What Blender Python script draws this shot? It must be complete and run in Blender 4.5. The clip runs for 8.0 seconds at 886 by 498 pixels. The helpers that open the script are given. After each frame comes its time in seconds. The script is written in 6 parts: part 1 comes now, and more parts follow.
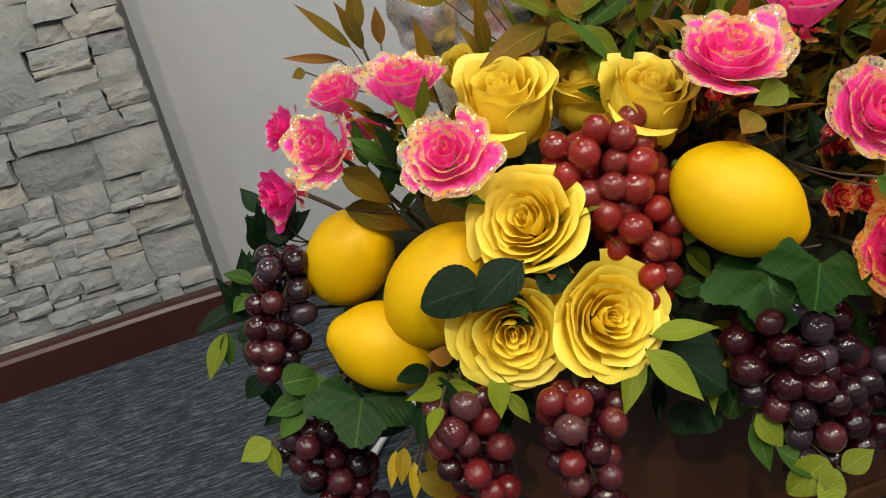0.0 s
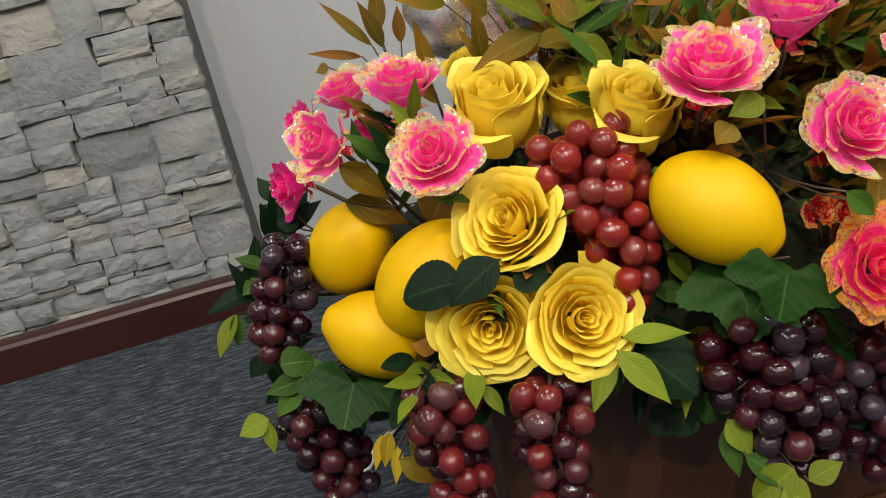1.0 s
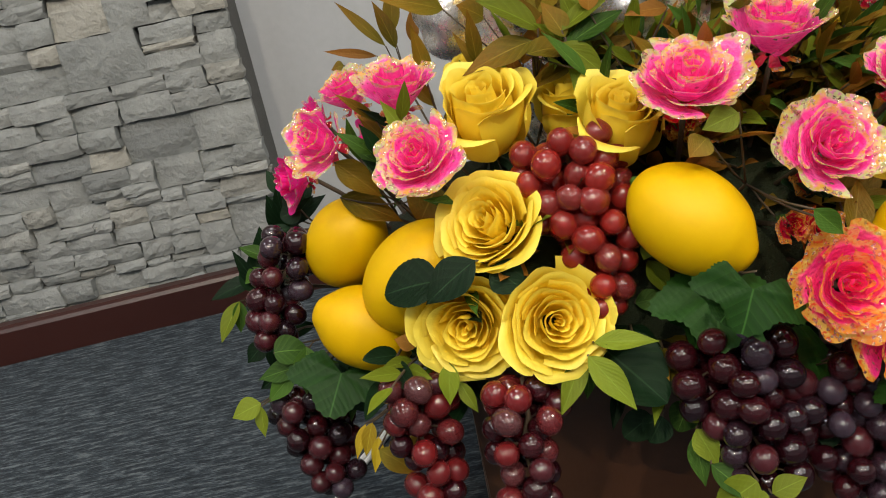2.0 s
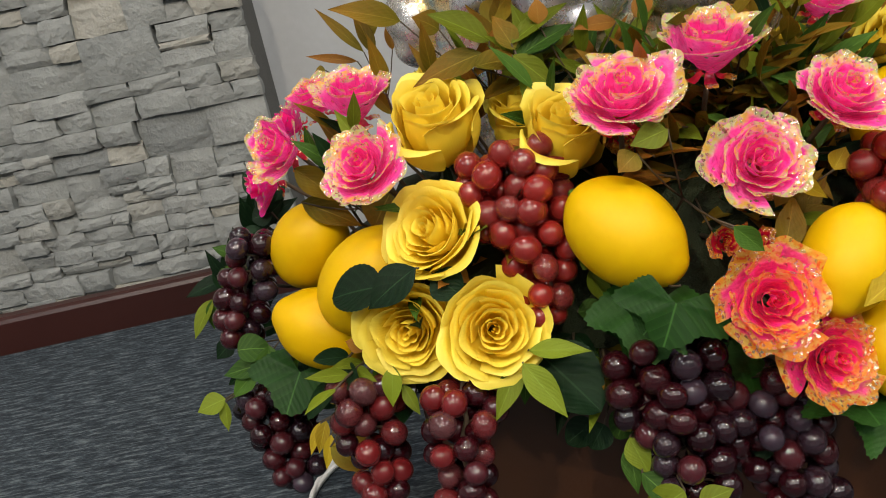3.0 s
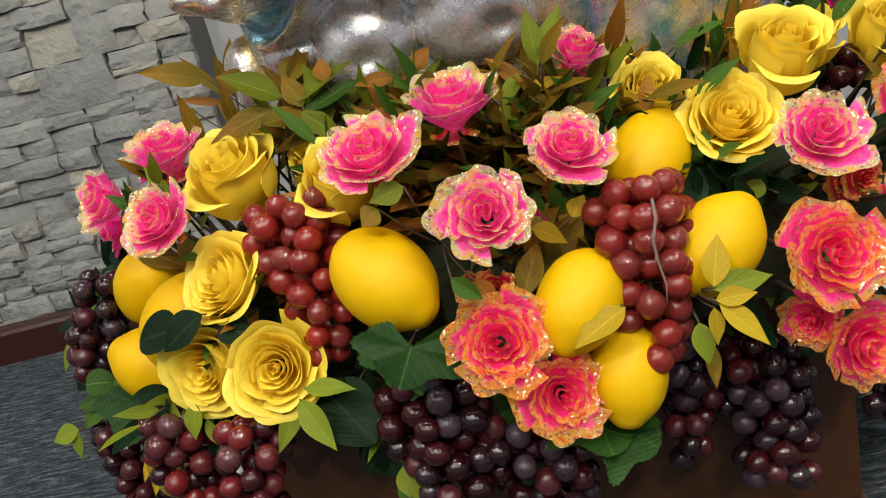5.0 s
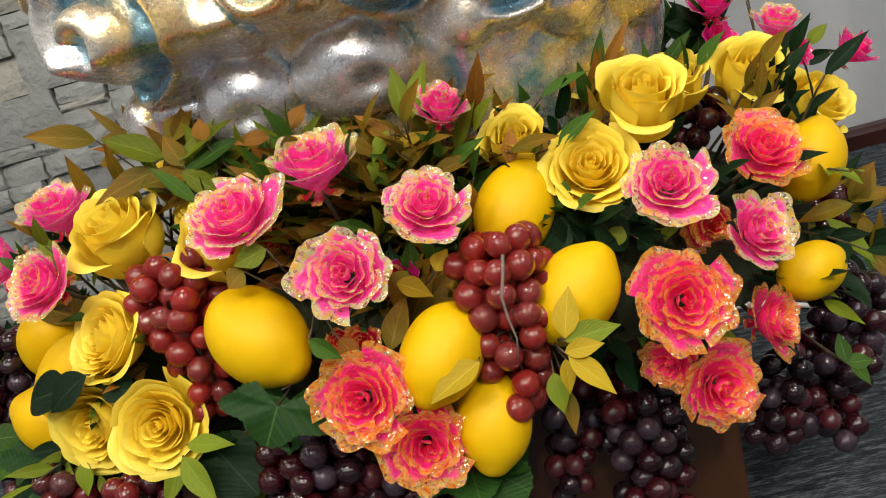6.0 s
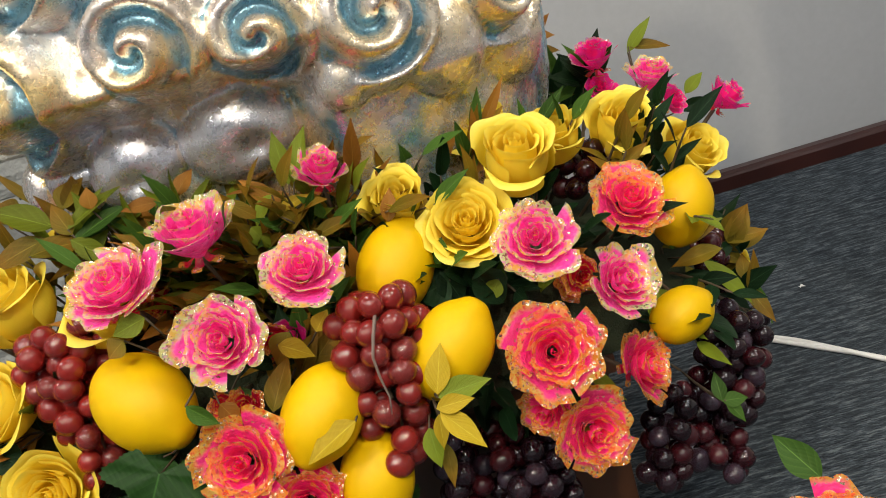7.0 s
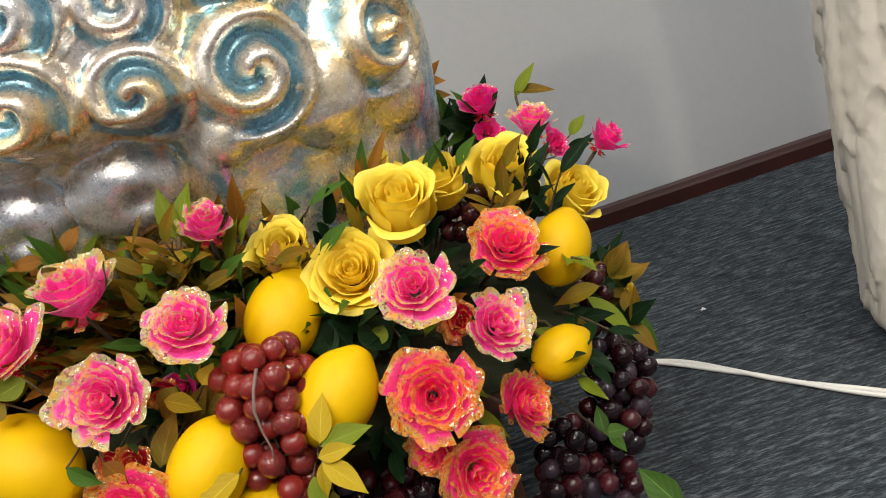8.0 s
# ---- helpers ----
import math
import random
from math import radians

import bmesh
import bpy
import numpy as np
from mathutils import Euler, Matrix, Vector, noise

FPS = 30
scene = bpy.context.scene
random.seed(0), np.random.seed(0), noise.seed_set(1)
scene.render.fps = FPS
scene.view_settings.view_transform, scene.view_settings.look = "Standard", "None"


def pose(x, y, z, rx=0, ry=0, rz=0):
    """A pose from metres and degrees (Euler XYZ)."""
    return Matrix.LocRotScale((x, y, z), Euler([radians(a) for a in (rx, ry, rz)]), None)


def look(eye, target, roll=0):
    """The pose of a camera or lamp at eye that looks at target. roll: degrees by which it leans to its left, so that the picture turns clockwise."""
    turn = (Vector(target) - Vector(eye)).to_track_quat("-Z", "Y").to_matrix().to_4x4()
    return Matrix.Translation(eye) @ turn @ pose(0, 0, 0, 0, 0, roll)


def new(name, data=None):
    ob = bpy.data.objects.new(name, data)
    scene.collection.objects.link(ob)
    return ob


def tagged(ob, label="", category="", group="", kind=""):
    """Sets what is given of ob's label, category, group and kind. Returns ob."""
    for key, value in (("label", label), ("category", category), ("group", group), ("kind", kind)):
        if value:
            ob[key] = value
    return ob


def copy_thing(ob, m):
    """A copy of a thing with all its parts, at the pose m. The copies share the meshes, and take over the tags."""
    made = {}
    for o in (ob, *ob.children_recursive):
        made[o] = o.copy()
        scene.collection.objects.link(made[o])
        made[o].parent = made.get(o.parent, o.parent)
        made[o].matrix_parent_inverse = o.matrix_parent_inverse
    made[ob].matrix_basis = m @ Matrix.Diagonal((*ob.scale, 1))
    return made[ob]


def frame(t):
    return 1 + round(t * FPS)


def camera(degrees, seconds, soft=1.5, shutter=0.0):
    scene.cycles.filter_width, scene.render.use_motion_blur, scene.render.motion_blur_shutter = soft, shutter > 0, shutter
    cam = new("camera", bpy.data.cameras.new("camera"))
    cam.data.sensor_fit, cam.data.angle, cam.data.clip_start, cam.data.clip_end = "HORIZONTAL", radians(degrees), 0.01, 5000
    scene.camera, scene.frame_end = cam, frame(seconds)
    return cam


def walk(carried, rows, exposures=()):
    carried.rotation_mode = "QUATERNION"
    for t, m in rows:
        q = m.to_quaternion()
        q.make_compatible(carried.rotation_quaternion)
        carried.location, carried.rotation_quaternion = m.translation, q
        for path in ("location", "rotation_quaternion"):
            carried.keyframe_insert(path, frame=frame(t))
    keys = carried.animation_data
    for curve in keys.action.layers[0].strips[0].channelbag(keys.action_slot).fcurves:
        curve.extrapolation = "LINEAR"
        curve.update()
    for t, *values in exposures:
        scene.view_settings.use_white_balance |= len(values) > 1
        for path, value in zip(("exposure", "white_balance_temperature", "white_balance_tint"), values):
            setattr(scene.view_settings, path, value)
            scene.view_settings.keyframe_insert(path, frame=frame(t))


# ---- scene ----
cam = camera(56.7, 8.0, soft=1.0)
PATH = [
    (0, (0.121, 0.21, 0.605), (0.393, 2.056, -0.116), -14.0),
    (0.5, (0.146, 0.193, 0.605), (0.346, 2.051, -0.108), -13.8),
    (1, (0.178, 0.176, 0.604), (0.291, 2.044, -0.102), -13.3),
    (1.2, (0.179, 0.172, 0.603), (0.284, 2.04, -0.105), -12.9),
    (2.3, (0.253, 0.148, 0.603), (0.21, 2.026, -0.086), -11.9),
    (2.5, (0.265, 0.145, 0.604), (0.212, 2.022, -0.087), -11.8),
    (3, (0.304, 0.137, 0.605), (0.204, 2.012, -0.084), -11.9),
    (3.5, (0.357, 0.13, 0.605), (0.232, 2.004, -0.08), -12.1),
    (4, (0.425, 0.121, 0.609), (0.269, 1.992, -0.079), -12.8),
    (4.2, (0.444, 0.12, 0.609), (0.278, 1.99, -0.08), -13.2),
    (5.3, (0.551, 0.1, 0.622), (0.362, 1.971, -0.06), -14.7),
    (5.5, (0.574, 0.102, 0.626), (0.381, 1.973, -0.055), -15.1),
    (6, (0.626, 0.1, 0.635), (0.469, 1.975, -0.043), -15.9),
    (6.5, (0.666, 0.094, 0.639), (0.549, 1.98, -0.018), -16.5),
    (7, (0.703, 0.087, 0.646), (0.645, 1.981, 0.005), -17.1),
    (7.5, (0.728, 0.078, 0.652), (0.736, 1.975, 0.018), -17.4),
    (8, (0.761, 0.067, 0.659), (0.847, 1.963, 0.027), -17.6),
]
walk(cam, [(t, look(eye, target, roll)) for t, eye, target, roll in PATH])

# ---------------------------------------------------------------- light
world = bpy.data.worlds.new("world")
scene.world = world
world.use_nodes = True
world.node_tree.nodes["Background"].inputs[0].default_value = (0.75, 0.82, 0.9, 1)
world.node_tree.nodes["Background"].inputs[1].default_value = 0.15


def lamp(name, where, target, power, size, colour):
    """A ceiling lamp: square area light that looks at target."""
    data = bpy.data.lights.new(name, "AREA")
    data.shape, data.size, data.energy, data.color = "DISK", size, power, colour
    ob = new(name, data)
    ob.matrix_world = look(where, target)
    return ob


SPOTS = [((-0.45, -1.0, 2.46), (0.35, 0.8, 0.4)), ((0.75, -1.5, 2.46), (0.6, 0.8, 0.4)), ((1.65, -0.5, 2.46), (0.8, 0.8, 0.4))]
for (where, target), power in zip(SPOTS, (28, 23, 19)):
    lamp("spot_light", where, target, power, 0.09, (1.0, 0.86, 0.66))
PANELS = [(px, py) for py in (-1.9, -0.45, 1.0) for px in (-1.6, 0.3, 2.1)]
for px, py in PANELS:
    lamp("panel_light", (px, py, 2.5), (px, py, 0), 14 if py < -1 else 12 if py < 0 else 9, 0.56, (0.94, 0.97, 1.0))


# ---------------------------------------------------------------- materials
def nodes_of(name):
    m = bpy.data.materials.new(name)
    m.use_nodes = True
    t = m.node_tree
    return m, t, t.nodes["Principled BSDF"]


def link(t, a, b):
    t.links.new(a, b)


def coords(t, kind="Object", scale=(1, 1, 1)):
    c = t.nodes.new("ShaderNodeTexCoord")
    s = t.nodes.new("ShaderNodeMapping")
    s.inputs["Scale"].default_value = scale
    link(t, c.outputs[kind], s.inputs["Vector"])
    return s.outputs["Vector"]


def noise_of(t, vec, scale, detail=4.0, rough=0.55):
    n = t.nodes.new("ShaderNodeTexNoise")
    n.inputs["Scale"].default_value, n.inputs["Detail"].default_value, n.inputs["Roughness"].default_value = scale, detail, rough
    link(t, vec, n.inputs["Vector"])
    return n.outputs["Fac"]


def ramp(t, fac, stops):
    r = t.nodes.new("ShaderNodeValToRGB")
    e = r.color_ramp.elements
    while len(e) < len(stops):
        e.new(0.5)
    for k, (p, c) in zip(e, stops):
        k.position, k.color = p, (*c, 1)
    link(t, fac, r.inputs["Fac"])
    return r.outputs["Color"]


def mix(t, fac, a, b, how="MIX"):
    n = t.nodes.new("ShaderNodeMix")
    n.data_type, n.blend_type = "RGBA", how
    for socket, value in ((n.inputs[0], fac), (n.inputs[6], a), (n.inputs[7], b)):
        if isinstance(value, (int, float)):
            socket.default_value = value
        elif isinstance(value, tuple):
            socket.default_value = (*value, 1)
        else:
            link(t, value, socket)
    return n.outputs[2]


def maths(t, how, a, b=0.0):
    n = t.nodes.new("ShaderNodeMath")
    n.operation = how
    for socket, value in zip(n.inputs, (a, b)):
        if isinstance(value, (int, float)):
            socket.default_value = value
        else:
            link(t, value, socket)
    return n.outputs[0]


def bump(t, p, height, strength, distance):
    b = t.nodes.new("ShaderNodeBump")
    b.inputs["Strength"].default_value, b.inputs["Distance"].default_value = strength, distance
    link(t, height, b.inputs["Height"])
    link(t, b.outputs["Normal"], p.inputs["Normal"])


def thin(t, p, colour, amount):
    """Lets light through a thin sheet: mixes in a translucent layer of the same colour."""
    tr = t.nodes.new("ShaderNodeBsdfTranslucent")
    link(t, colour, tr.inputs["Color"])
    m = t.nodes.new("ShaderNodeMixShader")
    m.inputs[0].default_value = amount
    link(t, p.outputs[0], m.inputs[1])
    link(t, tr.outputs[0], m.inputs[2])
    link(t, m.outputs[0], t.nodes["Material Output"].inputs["Surface"])


def random_of(t):
    return t.nodes.new("ShaderNodeObjectInfo").outputs["Random"]


def uv_of(t):
    s = t.nodes.new("ShaderNodeSeparateXYZ")
    link(t, t.nodes.new("ShaderNodeUVMap").outputs["UV"], s.inputs[0])
    return s.outputs["X"], s.outputs["Y"]


def petal_yellow():
    m, t, p = nodes_of("yellow_petal")
    u, v = uv_of(t)
    vec = coords(t)
    base = ramp(t, v, [(0.0, (0.97, 0.71, 0.02)), (0.5, (0.98, 0.77, 0.04)), (1.0, (0.98, 0.82, 0.12))])
    base = mix(t, maths(t, "MULTIPLY", noise_of(t, vec, 2.5), 0.3), base, (0.94, 0.70, 0.02))
    base = mix(t, maths(t, "MULTIPLY", random_of(t), 0.25), base, (0.98, 0.84, 0.14))
    link(t, base, p.inputs["Base Color"])
    p.inputs["Roughness"].default_value = 0.5
    thin(t, p, base, 0.30)
    veins = t.nodes.new("ShaderNodeTexWave")
    veins.inputs["Scale"].default_value, veins.inputs["Distortion"].default_value = 7, 3
    c = t.nodes.new("ShaderNodeUVMap")
    link(t, c.outputs["UV"], veins.inputs["Vector"])
    bump(t, p, maths(t, "ADD", maths(t, "MULTIPLY", veins.outputs["Fac"], 0.12), noise_of(t, vec, 5)), 0.25, 0.0015)
    return m


def petal_film(name, deep, deep2, rim, rim2, fleck, edge=0.80):
    """Crinkled iridescent foil: coloured in the heart of the petal, clear and glittering towards the scalloped rim."""
    m, t, p = nodes_of(name)
    u, v = uv_of(t)
    vec = coords(t)
    n1, n2, n3 = noise_of(t, vec, 2.2, 3), noise_of(t, vec, 5, 3), noise_of(t, vec, 15, 2)
    rims = mix(t, ramp(t, n2, [(0.42, (0, 0, 0)), (0.58, (1, 1, 1))]), rim, rim2)
    rims = mix(t, ramp(t, n3, [(0.55, (0, 0, 0)), (0.62, (0.9, 0.9, 0.9))]), rims, fleck)
    lift = maths(t, "ADD", v, maths(t, "MULTIPLY", maths(t, "SUBTRACT", n1, 0.5), 0.6))
    lift = maths(t, "ADD", lift, maths(t, "MULTIPLY", maths(t, "SUBTRACT", random_of(t), 0.5), 0.15))
    fade = ramp(t, lift, [(edge, (0, 0, 0)), (edge + 0.14, (1, 1, 1))])
    hearts = mix(t, ramp(t, n2, [(0.35, (0, 0, 0)), (0.65, (1, 1, 1))]), deep, deep2)
    # flakes of foil that tilt each its own way; some of them are bright metal
    vor = t.nodes.new("ShaderNodeTexVoronoi")
    vor.inputs["Scale"].default_value = 20
    link(t, vec, vor.inputs["Vector"])
    chan = t.nodes.new("ShaderNodeSeparateColor")
    link(t, vor.outputs["Color"], chan.inputs[0])
    glint = ramp(t, maths(t, "ADD", chan.outputs[0], maths(t, "MULTIPLY", fade, 0.19)), [(0.965, (0, 0, 0)), (0.975, (1, 1, 1))])
    skin = mix(t, fade, hearts, rims)
    shine = mix(t, 0.6, rims, (1.0, 0.93, 0.72))
    link(t, mix(t, glint, skin, shine), p.inputs["Base Color"])
    link(t, maths(t, "MULTIPLY", glint, 0.75), p.inputs["Metallic"])
    link(t, maths(t, "ADD", maths(t, "MULTIPLY", glint, 0.10), 0.17), p.inputs["Roughness"])
    p.inputs["Coat Weight"].default_value, p.inputs["Coat Roughness"].default_value = 0.5, 0.06
    p.inputs["Thin Film IOR"].default_value = 1.45
    link(t, maths(t, "MULTIPLY", fade, maths(t, "ADD", maths(t, "MULTIPLY", n2, 500), 150)), p.inputs["Thin Film Thickness"])
    bump(t, p, maths(t, "ADD", n3, maths(t, "MULTIPLY", n2, 1.5)), 0.25, 0.03)
    off, size, add, unit = (t.nodes.new("ShaderNodeVectorMath") for _ in range(4))
    off.operation, size.operation, add.operation, unit.operation = "SUBTRACT", "SCALE", "ADD", "NORMALIZE"
    off.inputs[1].default_value = (0.5, 0.5, 0.5)
    link(t, vor.outputs["Color"], off.inputs[0])
    link(t, off.outputs[0], size.inputs[0])
    link(t, maths(t, "ADD", maths(t, "MULTIPLY", glint, 0.75), 0.10), size.inputs["Scale"])
    link(t, t.nodes["Bump"].outputs["Normal"], add.inputs[0])
    link(t, size.outputs[0], add.inputs[1])
    link(t, add.outputs[0], unit.inputs[0])
    link(t, unit.outputs[0], p.inputs["Normal"])
    link(t, unit.outputs[0], p.inputs["Coat Normal"])
    tr = t.nodes.new("ShaderNodeBsdfTranslucent")
    link(t, skin, tr.inputs["Color"])
    film = t.nodes.new("ShaderNodeMixShader")
    link(t, maths(t, "MULTIPLY", maths(t, "SUBTRACT", 1.0, glint), 0.32), film.inputs[0])
    link(t, p.outputs[0], film.inputs[1])
    link(t, tr.outputs[0], film.inputs[2])
    clear = t.nodes.new("ShaderNodeBsdfTransparent")
    both = t.nodes.new("ShaderNodeMixShader")
    link(t, mix(t, fade, tuple(min(1.0, c * 0.6 + 0.40) for c in deep), (1.0, 0.97, 0.90)), clear.inputs["Color"])
    link(t, maths(t, "ADD", maths(t, "MULTIPLY", fade, 0.34), 0.06), both.inputs[0])
    link(t, film.outputs[0], both.inputs[1])
    link(t, clear.outputs[0], both.inputs[2])
    link(t, both.outputs[0], t.nodes["Material Output"].inputs["Surface"])
    return m


def leaf_skin(name, a, b, rough=0.38, tip=None):
    m, t, p = nodes_of(name)
    u, v = uv_of(t)
    vec = coords(t)
    base = mix(t, noise_of(t, vec, 45), a, b)
    base = mix(t, random_of(t), base, tuple(c * 0.55 for c in a))
    rib = maths(t, "ABSOLUTE", maths(t, "SUBTRACT", u, 0.5))
    base = mix(t, ramp(t, rib, [(0.008, (0.7, 0.7, 0.7)), (0.024, (0, 0, 0))]), base, tuple(min(1, c * 1.4 + 0.01) for c in b))
    side = maths(t, "FRACT", maths(t, "MULTIPLY", maths(t, "SUBTRACT", v, maths(t, "MULTIPLY", rib, 0.8)), 5.0))
    base = mix(t, ramp(t, side, [(0.0, (0.22, 0.22, 0.22)), (0.07, (0, 0, 0)), (0.5, (0, 0, 0)), (1.0, (0.10, 0.10, 0.10))]), base, tuple(min(1, c * 1.5 + 0.012) for c in b))
    if tip:
        base = mix(t, maths(t, "MULTIPLY", v, noise_of(t, vec, 25)), base, tip)
    link(t, base, p.inputs["Base Color"])
    p.inputs["Roughness"].default_value = rough + 0.1
    p.inputs["Specular IOR Level"].default_value = 0.15
    thin(t, p, base, 0.22)
    w = t.nodes.new("ShaderNodeTexWave")
    w.wave_type, w.bands_direction = "BANDS", "DIAGONAL"
    w.inputs["Scale"].default_value, w.inputs["Distortion"].default_value = 5, 2
    link(t, t.nodes.new("ShaderNodeUVMap").outputs["UV"], w.inputs["Vector"])
    bump(t, p, maths(t, "ADD", w.outputs["Fac"], noise_of(t, vec, 220)), 0.25, 0.0012)
    return m


def berry_skin(name, flesh, flesh2, bloom, amount, clear=0.0):
    m, t, p = nodes_of(name)
    r = random_of(t)
    c = t.nodes.new("ShaderNodeTexCoord")
    add = t.nodes.new("ShaderNodeVectorMath")
    add.operation = "ADD"
    sc = t.nodes.new("ShaderNodeVectorMath")
    sc.operation, sc.inputs[0].default_value = "SCALE", (37, 21, 53)
    link(t, r, sc.inputs["Scale"])
    link(t, c.outputs["Object"], add.inputs[0])
    link(t, sc.outputs[0], add.inputs[1])
    n = noise_of(t, add.outputs[0], 55, 3)
    base = mix(t, r, flesh, flesh2)
    base = mix(t, ramp(t, maths(t, "ADD", n, maths(t, "MULTIPLY", r, amount)), [(0.64, (0, 0, 0)), (1.0, (0.75, 0.75, 0.75))]), base, bloom)
    specks = noise_of(t, add.outputs[0], 420, 2)
    base = mix(t, ramp(t, specks, [(0.66, (0, 0, 0)), (0.72, (0.8, 0.8, 0.8))]), base, tuple(c * 0.3 for c in flesh))
    link(t, base, p.inputs["Base Color"])
    p.inputs["Roughness"].default_value = 0.16
    p.inputs["Specular IOR Level"].default_value = 0.4
    p.inputs["Coat Weight"].default_value, p.inputs["Coat Roughness"].default_value = 0.7, 0.03
    p.inputs["Subsurface Weight"].default_value = 0.15
    p.inputs["Transmission Weight"].default_value = clear
    p.inputs["IOR"].default_value = 1.38
    p.inputs["Subsurface Radius"].default_value = (0.010, 0.003, 0.003)
    return m


def plain(name, a, b, scale, rough, depth=0.0, metal=0.0, fine=6.0):
    m, t, p = nodes_of(name)
    vec = coords(t)
    n = noise_of(t, vec, scale)
    base = mix(t, n, a, b)
    base = mix(t, maths(t, "MULTIPLY", noise_of(t, vec, scale * fine), 0.4), base, tuple(c * 0.75 for c in a))
    link(t, base, p.inputs["Base Color"])
    p.inputs["Roughness"].default_value, p.inputs["Metallic"].default_value = rough, metal
    if depth:
        bump(t, p, noise_of(t, vec, scale * fine * 1.5), 0.5, depth)
    return m


def lemon_skin():
    m, t, p = nodes_of("lemon_peel")
    vec = coords(t)
    base = mix(t, noise_of(t, vec, 22), (0.67, 0.415, 0.0), (0.64, 0.375, 0.0))
    base = mix(t, maths(t, "MULTIPLY", random_of(t), 0.3), base, (0.74, 0.48, 0.003))
    link(t, base, p.inputs["Base Color"])
    p.inputs["Roughness"].default_value = 0.45
    p.inputs["Specular IOR Level"].default_value = 0.2
    p.inputs["Subsurface Weight"].default_value = 0.1
    p.inputs["Subsurface Radius"].default_value = (0.01, 0.006, 0.0005)
    bump(t, p, maths(t, "ADD", noise_of(t, vec, 420, 2), maths(t, "MULTIPLY", noise_of(t, vec, 60, 2), 1.5)), 0.12, 0.001)
    return m


def carpet_skin():
    m, t, p = nodes_of("carpet_pile")
    vec = coords(t, "Object", (26, 150, 1))
    streak = noise_of(t, vec, 1.0, 3, 0.6)
    vec2 = coords(t, "Object", (110, 420, 1))
    loops = noise_of(t, vec2, 1.0, 2, 0.6)
    big = noise_of(t, coords(t), 1.6, 3)
    base = ramp(t, maths(t, "ADD", maths(t, "MULTIPLY", streak, 0.65), maths(t, "MULTIPLY", loops, 0.35)),
                [(0.36, (0.009, 0.012, 0.016)), (0.50, (0.042, 0.054, 0.067)), (0.64, (0.18, 0.21, 0.23))])
    base = mix(t, maths(t, "MULTIPLY", big, 0.5), base, (0.050, 0.060, 0.070))
    link(t, base, p.inputs["Base Color"])
    p.inputs["Roughness"].default_value = 0.95
    p.inputs["Specular IOR Level"].default_value = 0.15
    bump(t, p, maths(t, "ADD", streak, loops), 1.0, 0.006)
    return m


def stone_skin():
    m, t, p = nodes_of("ledge_stone")
    vec = coords(t)
    r = random_of(t)
    base = ramp(t, noise_of(t, vec, 9, 5), [(0.3, (0.20, 0.21, 0.205)), (0.55, (0.30, 0.31, 0.30)), (0.8, (0.40, 0.41, 0.40))])
    base = mix(t, maths(t, "MULTIPLY", r, 0.55), base, (0.26, 0.275, 0.27))
    base = mix(t, ramp(t, r, [(0.90, (0, 0, 0)), (0.94, (0.6, 0.6, 0.6))]), base, (0.20, 0.21, 0.21))
    base = mix(t, ramp(t, maths(t, "FRACT", maths(t, "MULTIPLY", r, 7.3)), [(0.80, (0, 0, 0)), (0.9, (0.5, 0.5, 0.5))]), base, (0.46, 0.43, 0.36))
    link(t, base, p.inputs["Base Color"])
    p.inputs["Roughness"].default_value = 0.88
    bump(t, p, maths(t, "ADD", maths(t, "MULTIPLY", noise_of(t, vec, 10, 4), 2.0), noise_of(t, vec, 40, 6, 0.7)), 0.65, 0.012)
    return m


def metal_skin():
    """Antique silver leaf, rubbed gold on the high relief and blue patina in the grooves."""
    m, t, p = nodes_of("antique_leaf_metal")
    vec = coords(t)
    a = t.nodes.new("ShaderNodeAttribute")
    a.attribute_name = "relief"
    n, n2 = noise_of(t, vec, 9, 3), noise_of(t, vec, 130, 5, 0.7)
    n4 = noise_of(t, vec, 28, 3)
    base = mix(t, ramp(t, n, [(0.40, (0, 0, 0)), (0.62, (1, 1, 1))]), (0.86, 0.83, 0.81), (0.98, 0.74, 0.34))
    base = mix(t, ramp(t, noise_of(t, coords(t, "Object", (1, 1, 1.7)), 6, 2), [(0.48, (0, 0, 0)), (0.7, (0.7, 0.7, 0.7))]), base, (0.72, 0.66, 0.72))
    groove = ramp(t, maths(t, "ADD", a.outputs["Fac"], maths(t, "MULTIPLY", maths(t, "SUBTRACT", n4, 0.5), 1.3)), [(0.14, (0.85, 0.85, 0.85)), (0.44, (0, 0, 0))])
    base = mix(t, groove, base, (0.16, 0.44, 0.60))
    base = mix(t, ramp(t, n2, [(0.68, (0, 0, 0)), (0.82, (0.35, 0.35, 0.35))]), base, (0.28, 0.21, 0.15))
    base = mix(t, ramp(t, a.outputs["Fac"], [(0.90, (0, 0, 0)), (0.96, (0.75, 0.75, 0.75))]), base, (0.70, 0.72, 0.80))
    link(t, base, p.inputs["Base Color"])
    p.inputs["Metallic"].default_value = 0.78
    link(t, ramp(t, n2, [(0.3, (0.19, 0.19, 0.19)), (0.7, (0.36, 0.36, 0.36))]), p.inputs["Roughness"])
    bump(t, p, maths(t, "ADD", n2, maths(t, "MULTIPLY", noise_of(t, vec, 45, 3, 0.6), 2)), 0.32, 0.0024)
    return m


